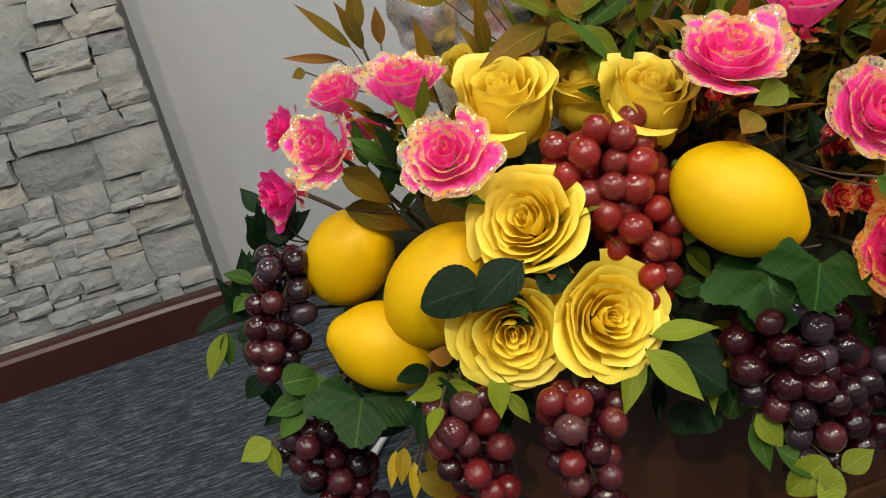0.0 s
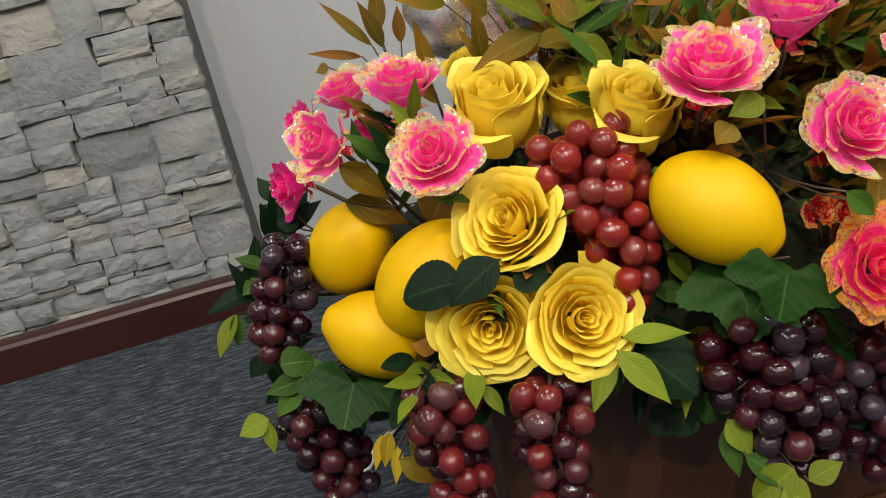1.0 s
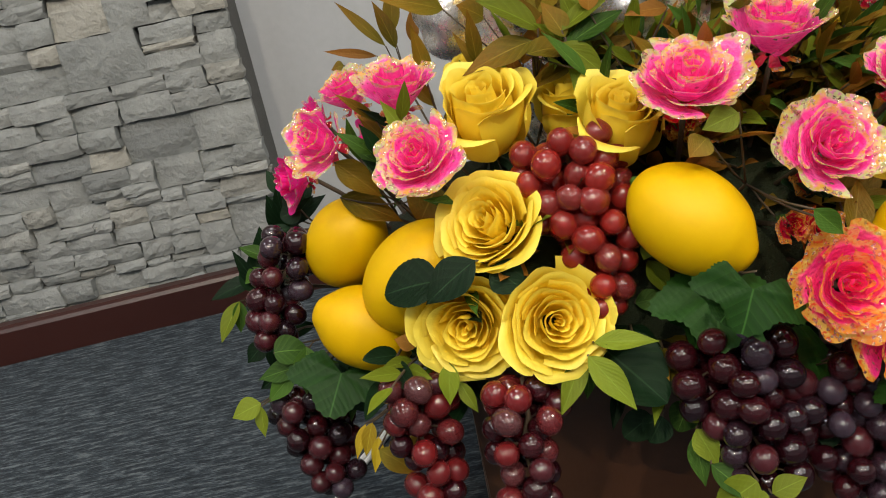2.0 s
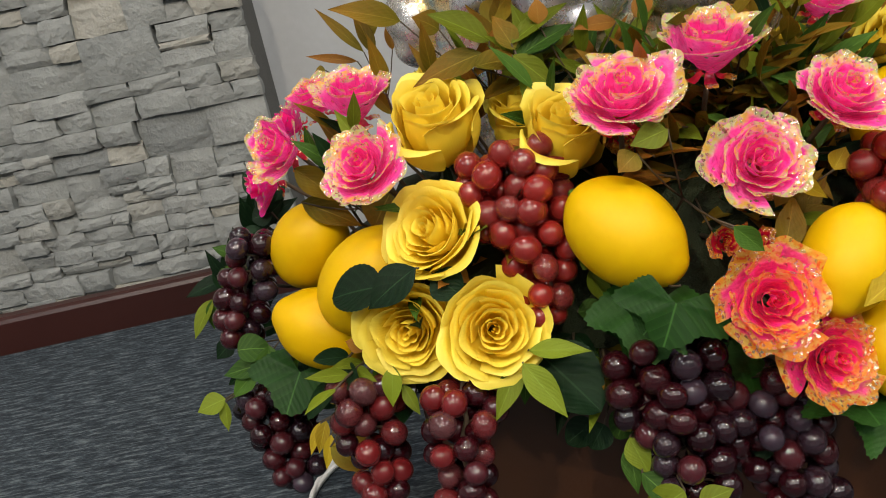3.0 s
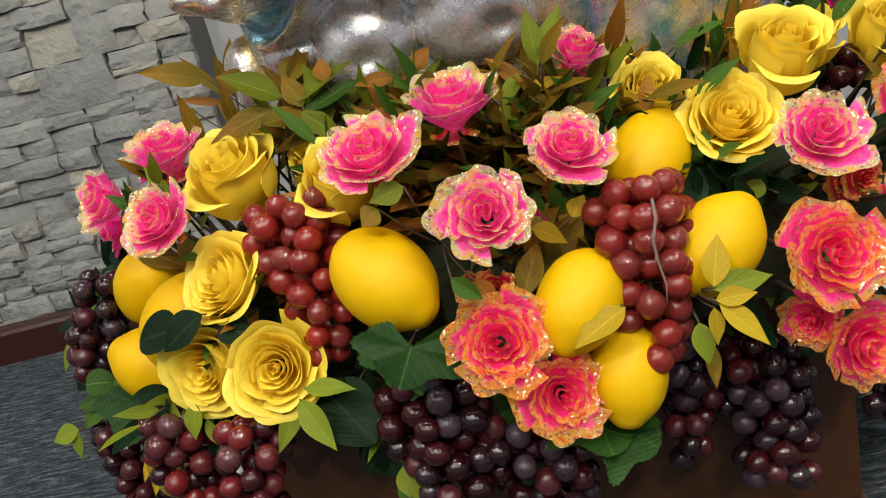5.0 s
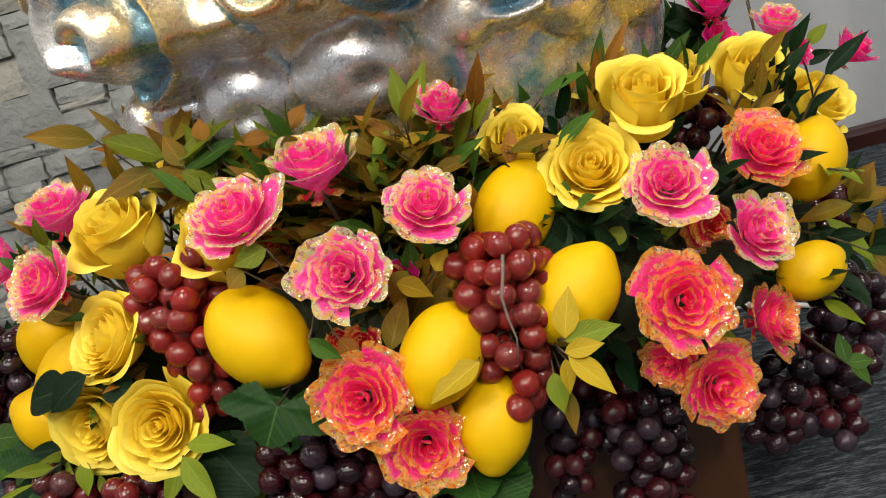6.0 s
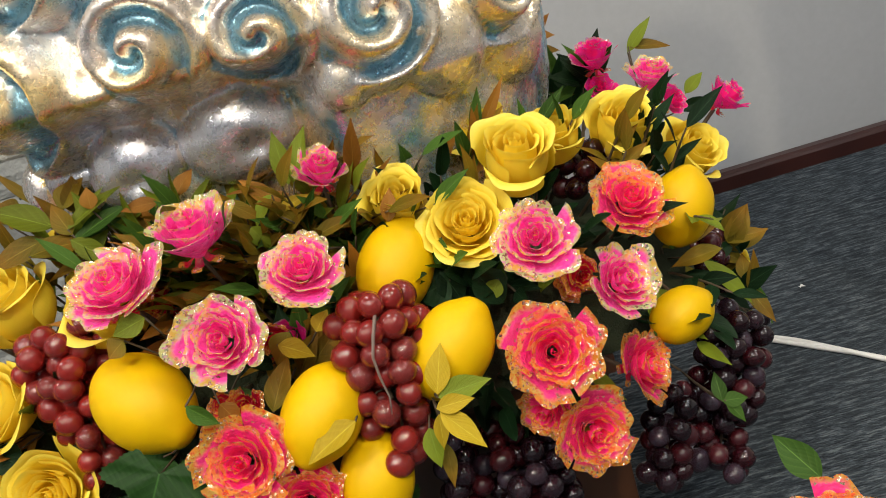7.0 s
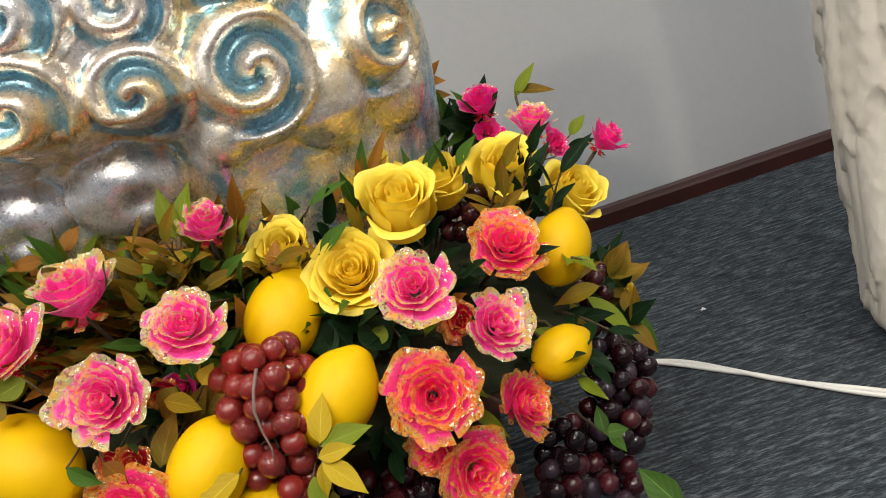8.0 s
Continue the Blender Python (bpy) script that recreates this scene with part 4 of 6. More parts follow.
# ---------------------------------------------------------------- lemons
lemon((0.139, 0.886, 0.359), (-0.508, 0.434, -0.744), 0.049, 'plump bright yellow lemon with its stalk end up')
lemon((0.202, 0.802, 0.344), (0.782, -0.121, 0.611), 0.056, 'plump bright yellow lemon partly under a leaf')
lemon((0.147, 0.822, 0.298), (-0.855, 0.106, 0.508), 0.048, 'plump bright yellow lemon with a pointed tip')
lemon((0.408, 0.711, 0.380), (0.624, -0.499, -0.602), 0.0495, 'plump bright yellow lemon lying on a vine leaf')
lemon((0.638, 0.764, 0.413), (0.486, 0.546, 0.682), 0.044, 'plump bright yellow lemon behind red grapes')
lemon((0.666, 0.696, 0.355), (0.733, 0.318, 0.601), 0.044, 'plump bright yellow lemon beside red grapes')
lemon((0.555, 0.672, 0.344), (-0.545, -0.570, -0.615), 0.0425, 'plump bright yellow lemon beside a foil rose')
lemon((0.580, 0.662, 0.280), (-0.231, -0.540, -0.809), 0.0395, 'plump bright yellow lemon below red grapes')
lemon((0.904, 0.808, 0.375), (0.501, 0.367, 0.784), 0.038, 'plump bright yellow lemon behind a foil rose')
lemon((0.866, 0.735, 0.306), (0.919, 0.368, 0.143), 0.031, "plump bright yellow lemon at the arrangement's edge")
# ---------------------------------------------------------------- grapes
grapes('red', (0.333, 0.777, 0.440), (0.351, 0.721, 0.318), 0.052, 56, 0.011, 'bunch of glossy red grapes with pale bloom', 1, 0.62, '')
grapes('red', (0.618, 0.705, 0.412), (0.608, 0.661, 0.288), 0.048, 60, 0.011, 'bunch of glossy red grapes with pale bloom', 2, 0.55, '', True)
grapes('dark', (0.089, 0.894, 0.374), (0.049, 0.875, 0.283), 0.034, 44, 0.0109, 'bunch of dark purple grapes with grey bloom', 3, 0.25, 'blue')
grapes('wine', (0.182, 0.744, 0.281), (0.182, 0.716, 0.188), 0.036, 42, 0.0106, 'hanging bunch of dusky red grapes', 4, 0.35, 'dark')
grapes('wine', (0.264, 0.705, 0.275), (0.254, 0.672, 0.195), 0.036, 44, 0.0106, 'hanging bunch of dusky red grapes', 5, 0.35, 'dark')
grapes('dark', (0.423, 0.702, 0.289), (0.429, 0.654, 0.177), 0.054, 84, 0.011, 'bunch of dark purple grapes with grey bloom', 6, 0.45, 'blue')
grapes('dark', (0.486, 0.694, 0.248), (0.518, 0.667, 0.148), 0.05, 60, 0.0106, 'bunch of dark purple grapes with grey bloom', 7, 0.4, 'blue')
grapes('dark', (0.061, 0.859, 0.228), (0.085, 0.828, 0.139), 0.04, 52, 0.0109, 'bunch of dark purple grapes with grey bloom', 8, 0.3, 'blue')
grapes('blue', (0.648, 0.749, 0.240), (0.624, 0.713, 0.153), 0.026, 34, 0.0106, 'trailing bunch of blue-black grapes', 9, 0.2, 'dark')
grapes('blue', (0.705, 0.752, 0.234), (0.698, 0.710, 0.123), 0.048, 70, 0.0106, 'hanging bunch of blue-black grapes', 10, 0.3, 'dark')
grapes('blue', (0.952, 0.845, 0.238), (0.882, 0.795, 0.096), 0.042, 66, 0.0115, 'hanging bunch of blue-black grapes', 11, 0.2, 'dark')
grapes('dark', (0.830, 0.873, 0.436), (0.835, 0.875, 0.409), 0.034, 16, 0.0109, 'small bunch of dark red grapes among yellow roses', 12, 0.1, '')
grapes('dark', (0.937, 0.866, 0.321), (0.936, 0.860, 0.257), 0.022, 14, 0.0109, 'bunch of dark purple grapes with grey bloom', 13, 0.1, '')
grapes('blue', (0.860, 0.794, 0.195), (0.822, 0.769, 0.115), 0.028, 34, 0.011, 'hanging bunch of blue-black grapes', 14, 0.2, 'dark')
# ---------------------------------------------------------------- leaves that show singly
sprig([('oval', 'dark', (0.219, 0.737, 0.363), (0.173, 0.746, 0.362), 0.042)])
sprig([('lance', 'dark', (0.249, 0.725, 0.378), (0.204, 0.717, 0.358), 0.04), ('lance', 'dark', (0.260, 0.732, 0.368), (0.282, 0.718, 0.348), 0.036)])
sprig([('ivy', 'ivy', (0.424, 0.709, 0.335), (0.406, 0.669, 0.294), 0.095)])
sprig([('ivy', 'ivy', (0.410, 0.718, 0.304), (0.398, 0.690, 0.288), 0.05)])
sprig([('oval', 'dark', (0.330, 0.719, 0.290), (0.369, 0.679, 0.254), 0.056)])
sprig([('lance', 'lime', (0.315, 0.703, 0.295), (0.288, 0.677, 0.261), 0.022), ('lance', 'lime', (0.316, 0.692, 0.298), (0.341, 0.660, 0.265), 0.026), ('lance', 'lime', (0.322, 0.695, 0.306), (0.367, 0.678, 0.308), 0.02), ('lance', 'green', (0.319, 0.709, 0.288), (0.313, 0.693, 0.260), 0.018)])
sprig([('lance', 'lime', (0.213, 0.727, 0.298), (0.207, 0.711, 0.269), 0.02), ('lance', 'lime', (0.218, 0.727, 0.279), (0.227, 0.712, 0.257), 0.014), ('lance', 'bronze', (0.190, 0.765, 0.299), (0.172, 0.770, 0.308), 0.02), ('lance', 'bronze', (0.204, 0.746, 0.298), (0.206, 0.734, 0.279), 0.018)])
sprig([('lance', 'green', (0.199, 0.749, 0.293), (0.204, 0.733, 0.267), 0.02)])
sprig([('lance', 'gold', (0.128, 0.782, 0.226), (0.115, 0.766, 0.204), 0.012), ('lance', 'gold', (0.135, 0.778, 0.229), (0.124, 0.762, 0.207), 0.016), ('lance', 'gold', (0.139, 0.766, 0.221), (0.131, 0.749, 0.197), 0.013), ('lance', 'olive', (0.138, 0.756, 0.215), (0.168, 0.740, 0.193), 0.024), ('lance', 'olive', (0.150, 0.785, 0.213), (0.171, 0.770, 0.192), 0.03)])
sprig([('ivy', 'ivy', (0.121, 0.826, 0.273), (0.098, 0.788, 0.239), 0.095)])
sprig([('lance', 'green', (0.084, 0.845, 0.282), (0.077, 0.824, 0.244), 0.03), ('oval', 'green', (0.054, 0.842, 0.284), (0.084, 0.845, 0.282), 0.03), ('lance', 'green', (0.071, 0.845, 0.263), (0.033, 0.840, 0.264), 0.026), ('lance', 'green', (0.067, 0.843, 0.259), (0.037, 0.829, 0.243), 0.024), ('lance', 'lime', (0.030, 0.837, 0.238), (0.002, 0.829, 0.235), 0.028), ('lance', 'lime', (0.030, 0.835, 0.236), (0.027, 0.820, 0.211), 0.016)])
sprig([('lance', 'dark', (0.134, 0.828, 0.245), (0.106, 0.813, 0.222), 0.03), ('oval', 'dark', (0.144, 0.838, 0.242), (0.116, 0.823, 0.218), 0.04)])
sprig([('lance', 'green', (0.050, 0.942, 0.342), (0.026, 0.945, 0.360), 0.02), ('lance', 'green', (0.043, 0.938, 0.334), (0.023, 0.932, 0.324), 0.018), ('lance', 'dark', (0.032, 0.953, 0.319), (-0.019, 0.942, 0.314), 0.026), ('lance', 'lime', (0.010, 0.943, 0.302), (-0.018, 0.924, 0.271), 0.024), ('lance', 'green', (0.010, 0.943, 0.302), (0.005, 0.929, 0.273), 0.018), ('oval', 'dark', (0.034, 0.922, 0.295), (0.030, 0.928, 0.312), 0.024)])
sprig([('lance', 'dark', (0.072, 0.977, 0.377), (0.058, 0.981, 0.395), 0.024), ('lance', 'dark', (0.072, 1.001, 0.388), (0.061, 1.007, 0.417), 0.022), ('oval', 'dark', (0.095, 0.949, 0.382), (0.073, 0.947, 0.380), 0.026), ('lance', 'dark', (0.079, 0.953, 0.365), (0.051, 0.949, 0.363), 0.02)])
sprig([('lance', 'dark', (0.036, 0.890, 0.274), (0.016, 0.881, 0.261), 0.024), ('lance', 'dark', (0.055, 0.881, 0.248), (0.024, 0.869, 0.235), 0.024)])
sprig([('lance', 'olive', (0.150, 0.854, 0.444), (0.185, 0.843, 0.410), 0.03), ('lance', 'olive', (0.146, 0.865, 0.409), (0.197, 0.854, 0.382), 0.032), ('oval', 'olive', (0.233, 0.819, 0.414), (0.211, 0.813, 0.388), 0.04)])
sprig([('lance', 'olive', (0.210, 1.105, 0.505), (0.165, 1.112, 0.564), 0.016), ('lance', 'olive', (0.221, 1.104, 0.500), (0.209, 1.110, 0.557), 0.022), ('lance', 'bronze', (0.197, 1.135, 0.493), (0.137, 1.138, 0.511), 0.014), ('lance', 'bronze', (0.242, 1.112, 0.500), (0.246, 1.115, 0.541), 0.018), ('lance', 'olive', (0.157, 1.136, 0.490), (0.141, 1.136, 0.491), 0.02), ('lance', 'olive', (0.221, 1.116, 0.517), (0.229, 1.119, 0.570), 0.024)])
sprig([('lance', 'lime', (0.351, 0.958, 0.489), (0.337, 0.967, 0.534), 0.03), ('lance', 'lime', (0.353, 0.957, 0.488), (0.373, 0.956, 0.523), 0.03), ('lance', 'lime', (0.340, 0.939, 0.488), (0.296, 0.948, 0.480), 0.034), ('lance', 'green', (0.354, 0.955, 0.480), (0.420, 0.933, 0.471), 0.026), ('lance', 'green', (0.355, 0.954, 0.475), (0.384, 0.941, 0.453), 0.034), ('lance', 'olive', (0.356, 0.956, 0.490), (0.409, 0.941, 0.499), 0.03)])
sprig([('lance', 'olive', (0.412, 0.935, 0.468), (0.442, 0.928, 0.497), 0.03), ('lance', 'bronze', (0.455, 0.941, 0.472), (0.427, 0.957, 0.505), 0.026), ('lance', 'olive', (0.454, 0.917, 0.459), (0.441, 0.928, 0.492), 0.028), ('lance', 'olive', (0.427, 0.925, 0.444), (0.452, 0.921, 0.475), 0.026)])
sprig([('lance', 'olive', (0.493, 0.818, 0.416), (0.496, 0.809, 0.392), 0.022), ('lance', 'gold', (0.479, 0.817, 0.424), (0.480, 0.808, 0.397), 0.016), ('lance', 'olive', (0.534, 0.837, 0.397), (0.560, 0.831, 0.431), 0.03), ('lance', 'green', (0.498, 0.805, 0.383), (0.532, 0.786, 0.389), 0.022), ('lance', 'lime', (0.426, 0.805, 0.414), (0.437, 0.796, 0.401), 0.022), ('lance', 'green', (0.476, 0.723, 0.363), (0.502, 0.699, 0.349), 0.02)])
sprig([('lance', 'olive', (0.561, 0.851, 0.418), (0.592, 0.838, 0.446), 0.028), ('lance', 'olive', (0.569, 0.840, 0.397), (0.556, 0.858, 0.434), 0.026), ('lance', 'green', (0.588, 0.829, 0.404), (0.563, 0.840, 0.389), 0.026), ('lance', 'bronze', (0.545, 0.886, 0.423), (0.571, 0.878, 0.453), 0.028)])
sprig([('lance', 'lime', (0.383, 0.748, 0.339), (0.394, 0.730, 0.313), 0.022), ('lance', 'green', (0.369, 0.748, 0.304), (0.395, 0.740, 0.309), 0.022), ('lance', 'lime', (0.383, 0.734, 0.358), (0.376, 0.731, 0.347), 0.014)])
sprig([('oval', 'green', (0.394, 0.713, 0.226), (0.379, 0.706, 0.206), 0.024), ('oval', 'dark', (0.366, 0.728, 0.211), (0.340, 0.727, 0.196), 0.026), ('oval', 'dark', (0.374, 0.724, 0.210), (0.359, 0.717, 0.193), 0.026), ('oval', 'green', (0.405, 0.717, 0.220), (0.392, 0.710, 0.202), 0.022)])
sprig([('lance', 'lime', (0.386, 0.677, 0.226), (0.394, 0.656, 0.205), 0.024), ('lance', 'green', (0.389, 0.659, 0.205), (0.411, 0.632, 0.190), 0.026), ('oval', 'lime', (0.415, 0.638, 0.199), (0.383, 0.639, 0.180), 0.026), ('lance', 'lime', (0.424, 0.636, 0.187), (0.448, 0.632, 0.199), 0.022), ('lance', 'green', (0.386, 0.683, 0.216), (0.383, 0.659, 0.186), 0.02), ('oval', 'lime', (0.403, 0.634, 0.187), (0.416, 0.621, 0.181), 0.026)])
sprig([('ivy', 'ivy', (0.512, 0.706, 0.257), (0.485, 0.677, 0.230), 0.1), ('oval', 'dark', (0.479, 0.690, 0.204), (0.503, 0.677, 0.209), 0.045)])
sprig([('lance', 'lime', (0.567, 0.805, 0.502), (0.566, 0.813, 0.551), 0.022), ('lance', 'lime', (0.572, 0.806, 0.503), (0.593, 0.814, 0.549), 0.024), ('lance', 'bronze', (0.549, 0.801, 0.490), (0.530, 0.805, 0.522), 0.022), ('lance', 'lime', (0.552, 0.793, 0.501), (0.526, 0.786, 0.479), 0.02), ('lance', 'gold', (0.553, 0.790, 0.486), (0.585, 0.794, 0.492), 0.014), ('lance', 'lime', (0.528, 0.776, 0.482), (0.541, 0.772, 0.459), 0.02), ('lance', 'olive', (0.510, 0.789, 0.509), (0.541, 0.788, 0.480), 0.016)])
sprig([('lance', 'green', (0.635, 0.933, 0.530), (0.621, 0.937, 0.562), 0.034), ('lance', 'green', (0.641, 0.930, 0.506), (0.691, 0.930, 0.524), 0.034), ('lance', 'green', (0.667, 0.927, 0.494), (0.734, 0.920, 0.488), 0.032), ('lance', 'green', (0.659, 0.907, 0.493), (0.720, 0.898, 0.470), 0.032), ('lance', 'lime', (0.637, 0.931, 0.513), (0.627, 0.937, 0.563), 0.028), ('lance', 'green', (0.613, 0.951, 0.510), (0.559, 0.954, 0.554), 0.03), ('lance', 'dark', (0.643, 0.908, 0.497), (0.626, 0.904, 0.474), 0.03)])
sprig([('lance', 'bronze', (0.643, 0.775, 0.451), (0.653, 0.782, 0.479), 0.018), ('lance', 'olive', (0.666, 0.791, 0.435), (0.680, 0.797, 0.461), 0.02)])
sprig([('lance', 'dark', (0.674, 0.758, 0.401), (0.689, 0.745, 0.370), 0.034), ('oval', 'dark', (0.680, 0.754, 0.391), (0.649, 0.753, 0.384), 0.036), ('oval', 'dark', (0.704, 0.751, 0.390), (0.721, 0.739, 0.364), 0.036), ('lance', 'green', (0.684, 0.756, 0.430), (0.671, 0.750, 0.407), 0.022), ('lance', 'lime', (0.721, 0.746, 0.382), (0.707, 0.741, 0.367), 0.02)])
sprig([('lance', 'gold', (0.649, 0.647, 0.345), (0.661, 0.664, 0.379), 0.024), ('lance', 'lime', (0.649, 0.646, 0.343), (0.692, 0.646, 0.348), 0.024), ('lance', 'gold', (0.646, 0.634, 0.341), (0.676, 0.633, 0.342), 0.018), ('lance', 'gold', (0.648, 0.633, 0.338), (0.676, 0.614, 0.310), 0.022), ('lance', 'gold', (0.646, 0.641, 0.332), (0.643, 0.627, 0.309), 0.014), ('lance', 'lime', (0.635, 0.646, 0.320), (0.635, 0.629, 0.293), 0.02), ('lance', 'olive', (0.643, 0.655, 0.297), (0.640, 0.636, 0.268), 0.014)])
sprig([('lance', 'gold', (0.584, 0.641, 0.346), (0.542, 0.624, 0.334), 0.028)])
sprig([('lance', 'olive', (0.514, 0.685, 0.351), (0.535, 0.705, 0.388), 0.026), ('lance', 'gold', (0.531, 0.708, 0.397), (0.559, 0.705, 0.381), 0.022), ('lance', 'gold', (0.564, 0.712, 0.397), (0.577, 0.719, 0.411), 0.02), ('lance', 'olive', (0.541, 0.721, 0.400), (0.521, 0.710, 0.379), 0.03)])
sprig([('lance', 'green', (0.467, 0.644, 0.396), (0.486, 0.640, 0.375), 0.018), ('lance', 'bronze', (0.482, 0.669, 0.379), (0.495, 0.662, 0.359), 0.02), ('lance', 'olive', (0.421, 0.697, 0.442), (0.406, 0.689, 0.435), 0.024), ('lance', 'lime', (0.444, 0.697, 0.455), (0.417, 0.688, 0.452), 0.024)])
sprig([('ivy', 'ivy', (0.431, 0.654, 0.356), (0.412, 0.630, 0.325), 0.085), ('ivy', 'ivy', (0.412, 0.649, 0.338), (0.400, 0.641, 0.331), 0.06)])
sprig([('ivy', 'ivy', (0.550, 0.673, 0.240), (0.556, 0.633, 0.235), 0.09), ('ivy', 'ivy', (0.563, 0.670, 0.233), (0.594, 0.657, 0.212), 0.085)])
sprig([('lance', 'olive', (0.269, 0.877, 0.548), (0.217, 0.854, 0.575), 0.03), ('lance', 'olive', (0.301, 0.868, 0.535), (0.283, 0.862, 0.553), 0.034), ('lance', 'lime', (0.340, 0.838, 0.521), (0.299, 0.826, 0.557), 0.034), ('lance', 'olive', (0.342, 0.862, 0.531), (0.365, 0.873, 0.556), 0.036), ('lance', 'olive', (0.333, 0.834, 0.513), (0.275, 0.808, 0.509), 0.03), ('lance', 'olive', (0.354, 0.865, 0.522), (0.360, 0.872, 0.558), 0.03)])
sprig([('lance', 'bronze', (0.382, 0.833, 0.527), (0.384, 0.836, 0.548), 0.02), ('lance', 'bronze', (0.444, 0.828, 0.517), (0.411, 0.820, 0.523), 0.018), ('lance', 'bronze', (0.460, 0.832, 0.517), (0.479, 0.839, 0.537), 0.02), ('lance', 'olive', (0.323, 0.807, 0.507), (0.372, 0.827, 0.510), 0.03)])
sprig([('lance', 'olive', (0.927, 0.784, 0.334), (0.879, 0.794, 0.329), 0.022), ('lance', 'lime', (0.923, 0.839, 0.303), (0.958, 0.807, 0.259), 0.024), ('lance', 'olive', (0.902, 0.825, 0.309), (0.912, 0.803, 0.270), 0.02), ('lance', 'olive', (0.886, 0.837, 0.329), (0.945, 0.827, 0.341), 0.02)])
sprig([('lance', 'dark', (0.978, 0.910, 0.320), (0.932, 0.909, 0.288), 0.024), ('lance', 'dark', (0.943, 0.905, 0.285), (0.997, 0.910, 0.334), 0.02), ('lance', 'green', (0.977, 0.898, 0.242), (0.998, 0.868, 0.198), 0.026), ('lance', 'dark', (0.946, 0.885, 0.244), (0.974, 0.859, 0.211), 0.026), ('lance', 'dark', (0.944, 0.874, 0.221), (0.957, 0.856, 0.197), 0.024)])
sprig([('lance', 'green', (0.884, 0.729, 0.214), (0.886, 0.743, 0.237), 0.016), ('lance', 'green', (0.884, 0.729, 0.214), (0.906, 0.724, 0.215), 0.018), ('lance', 'green', (0.887, 0.728, 0.214), (0.898, 0.714, 0.197), 0.014)])
sprig([('lance', 'green', (0.896, 0.566, 0.240), (0.876, 0.593, 0.267), 0.028)], root=(0.93, 0.5, 0.02))
sprig([('lance', 'lime', (0.939, 1.021, 0.492), (0.970, 1.019, 0.525), 0.018), ('lance', 'olive', (0.941, 1.022, 0.498), (0.985, 1.010, 0.491), 0.018), ('lance', 'lime', (0.981, 0.979, 0.437), (1.002, 0.977, 0.457), 0.018), ('lance', 'dark', (0.971, 0.978, 0.421), (1.006, 0.969, 0.428), 0.018)])
sprig([('lance', 'bronze', (0.841, 1.064, 0.531), (0.869, 1.063, 0.557), 0.018), ('lance', 'bronze', (0.842, 1.065, 0.535), (0.871, 1.060, 0.531), 0.018), ('lance', 'olive', (0.837, 1.063, 0.519), (0.873, 1.058, 0.514), 0.018)])
sprig([('lance', 'dark', (0.872, 1.029, 0.464), (0.850, 1.039, 0.504), 0.024), ('lance', 'dark', (0.851, 1.032, 0.463), (0.810, 1.036, 0.462), 0.024), ('lance', 'dark', (0.868, 1.031, 0.472), (0.877, 1.035, 0.503), 0.024), ('lance', 'dark', (0.826, 1.055, 0.460), (0.829, 1.060, 0.494), 0.022), ('lance', 'dark', (0.846, 1.029, 0.444), (0.886, 1.027, 0.467), 0.022), ('lance', 'dark', (0.833, 1.012, 0.458), (0.790, 1.015, 0.451), 0.022), ('lance', 'dark', (0.887, 1.050, 0.477), (0.869, 1.058, 0.510), 0.02)])
# ---------------------------------------------------------------- rosebuds and thick foliage
rose(AMBER_BUD, (0.429, 0.764, 0.439), -10, -20, 0.024, 'foil rosebuds')
rose(AMBER_BUD, (0.785, 0.728, 0.370), -10, 10, 0.024, 'foil rosebuds')
rose(AMBER_BUD, (0.520, 0.742, 0.384), -10, 0, 0.024, 'foil rosebuds')
rose(AMBER_BUD, (0.494, 0.686, 0.363), 0, 30, 0.02, 'foil rosebuds')
rose(AMBER_BUD, (0.787, 0.709, 0.379), 0, 10, 0.02, 'foil rosebuds')
rose(AMBER_BUD, (0.476, 0.690, 0.367), 0, 20, 0.018, 'foil rosebuds')
sprig([('lance', 'olive', (0.348, 1.005, 0.496), (0.321, 1.011, 0.526), 0.02), ('lance', 'olive', (0.346, 1.007, 0.505), (0.332, 1.024, 0.544), 0.025), ('lance', 'olive', (0.347, 1.006, 0.500), (0.382, 0.999, 0.523), 0.019), ('lance', 'olive', (0.346, 1.006, 0.502), (0.379, 1.013, 0.542), 0.026), ('lance', 'olive', (0.344, 1.007, 0.505), (0.284, 1.013, 0.489), 0.025)])
sprig([('lance', 'olive', (0.379, 0.996, 0.481), (0.355, 1.028, 0.514), 0.022), ('lance', 'lime', (0.378, 0.997, 0.480), (0.395, 1.015, 0.532), 0.019), ('lance', 'green', (0.371, 0.998, 0.477), (0.395, 0.995, 0.520), 0.021), ('lance', 'green', (0.370, 0.999, 0.480), (0.401, 0.973, 0.496), 0.023), ('lance', 'olive', (0.375, 0.998, 0.482), (0.392, 1.004, 0.437), 0.025)])
sprig([('lance', 'green', (0.416, 0.954, 0.457), (0.387, 0.945, 0.517), 0.023), ('lance', 'green', (0.411, 0.957, 0.460), (0.432, 0.943, 0.514), 0.026), ('lance', 'olive', (0.408, 0.956, 0.453), (0.375, 0.969, 0.471), 0.026), ('lance', 'olive', (0.418, 0.954, 0.460), (0.412, 0.940, 0.504), 0.018), ('lance', 'lime', (0.407, 0.957, 0.457), (0.376, 0.931, 0.430), 0.021)])
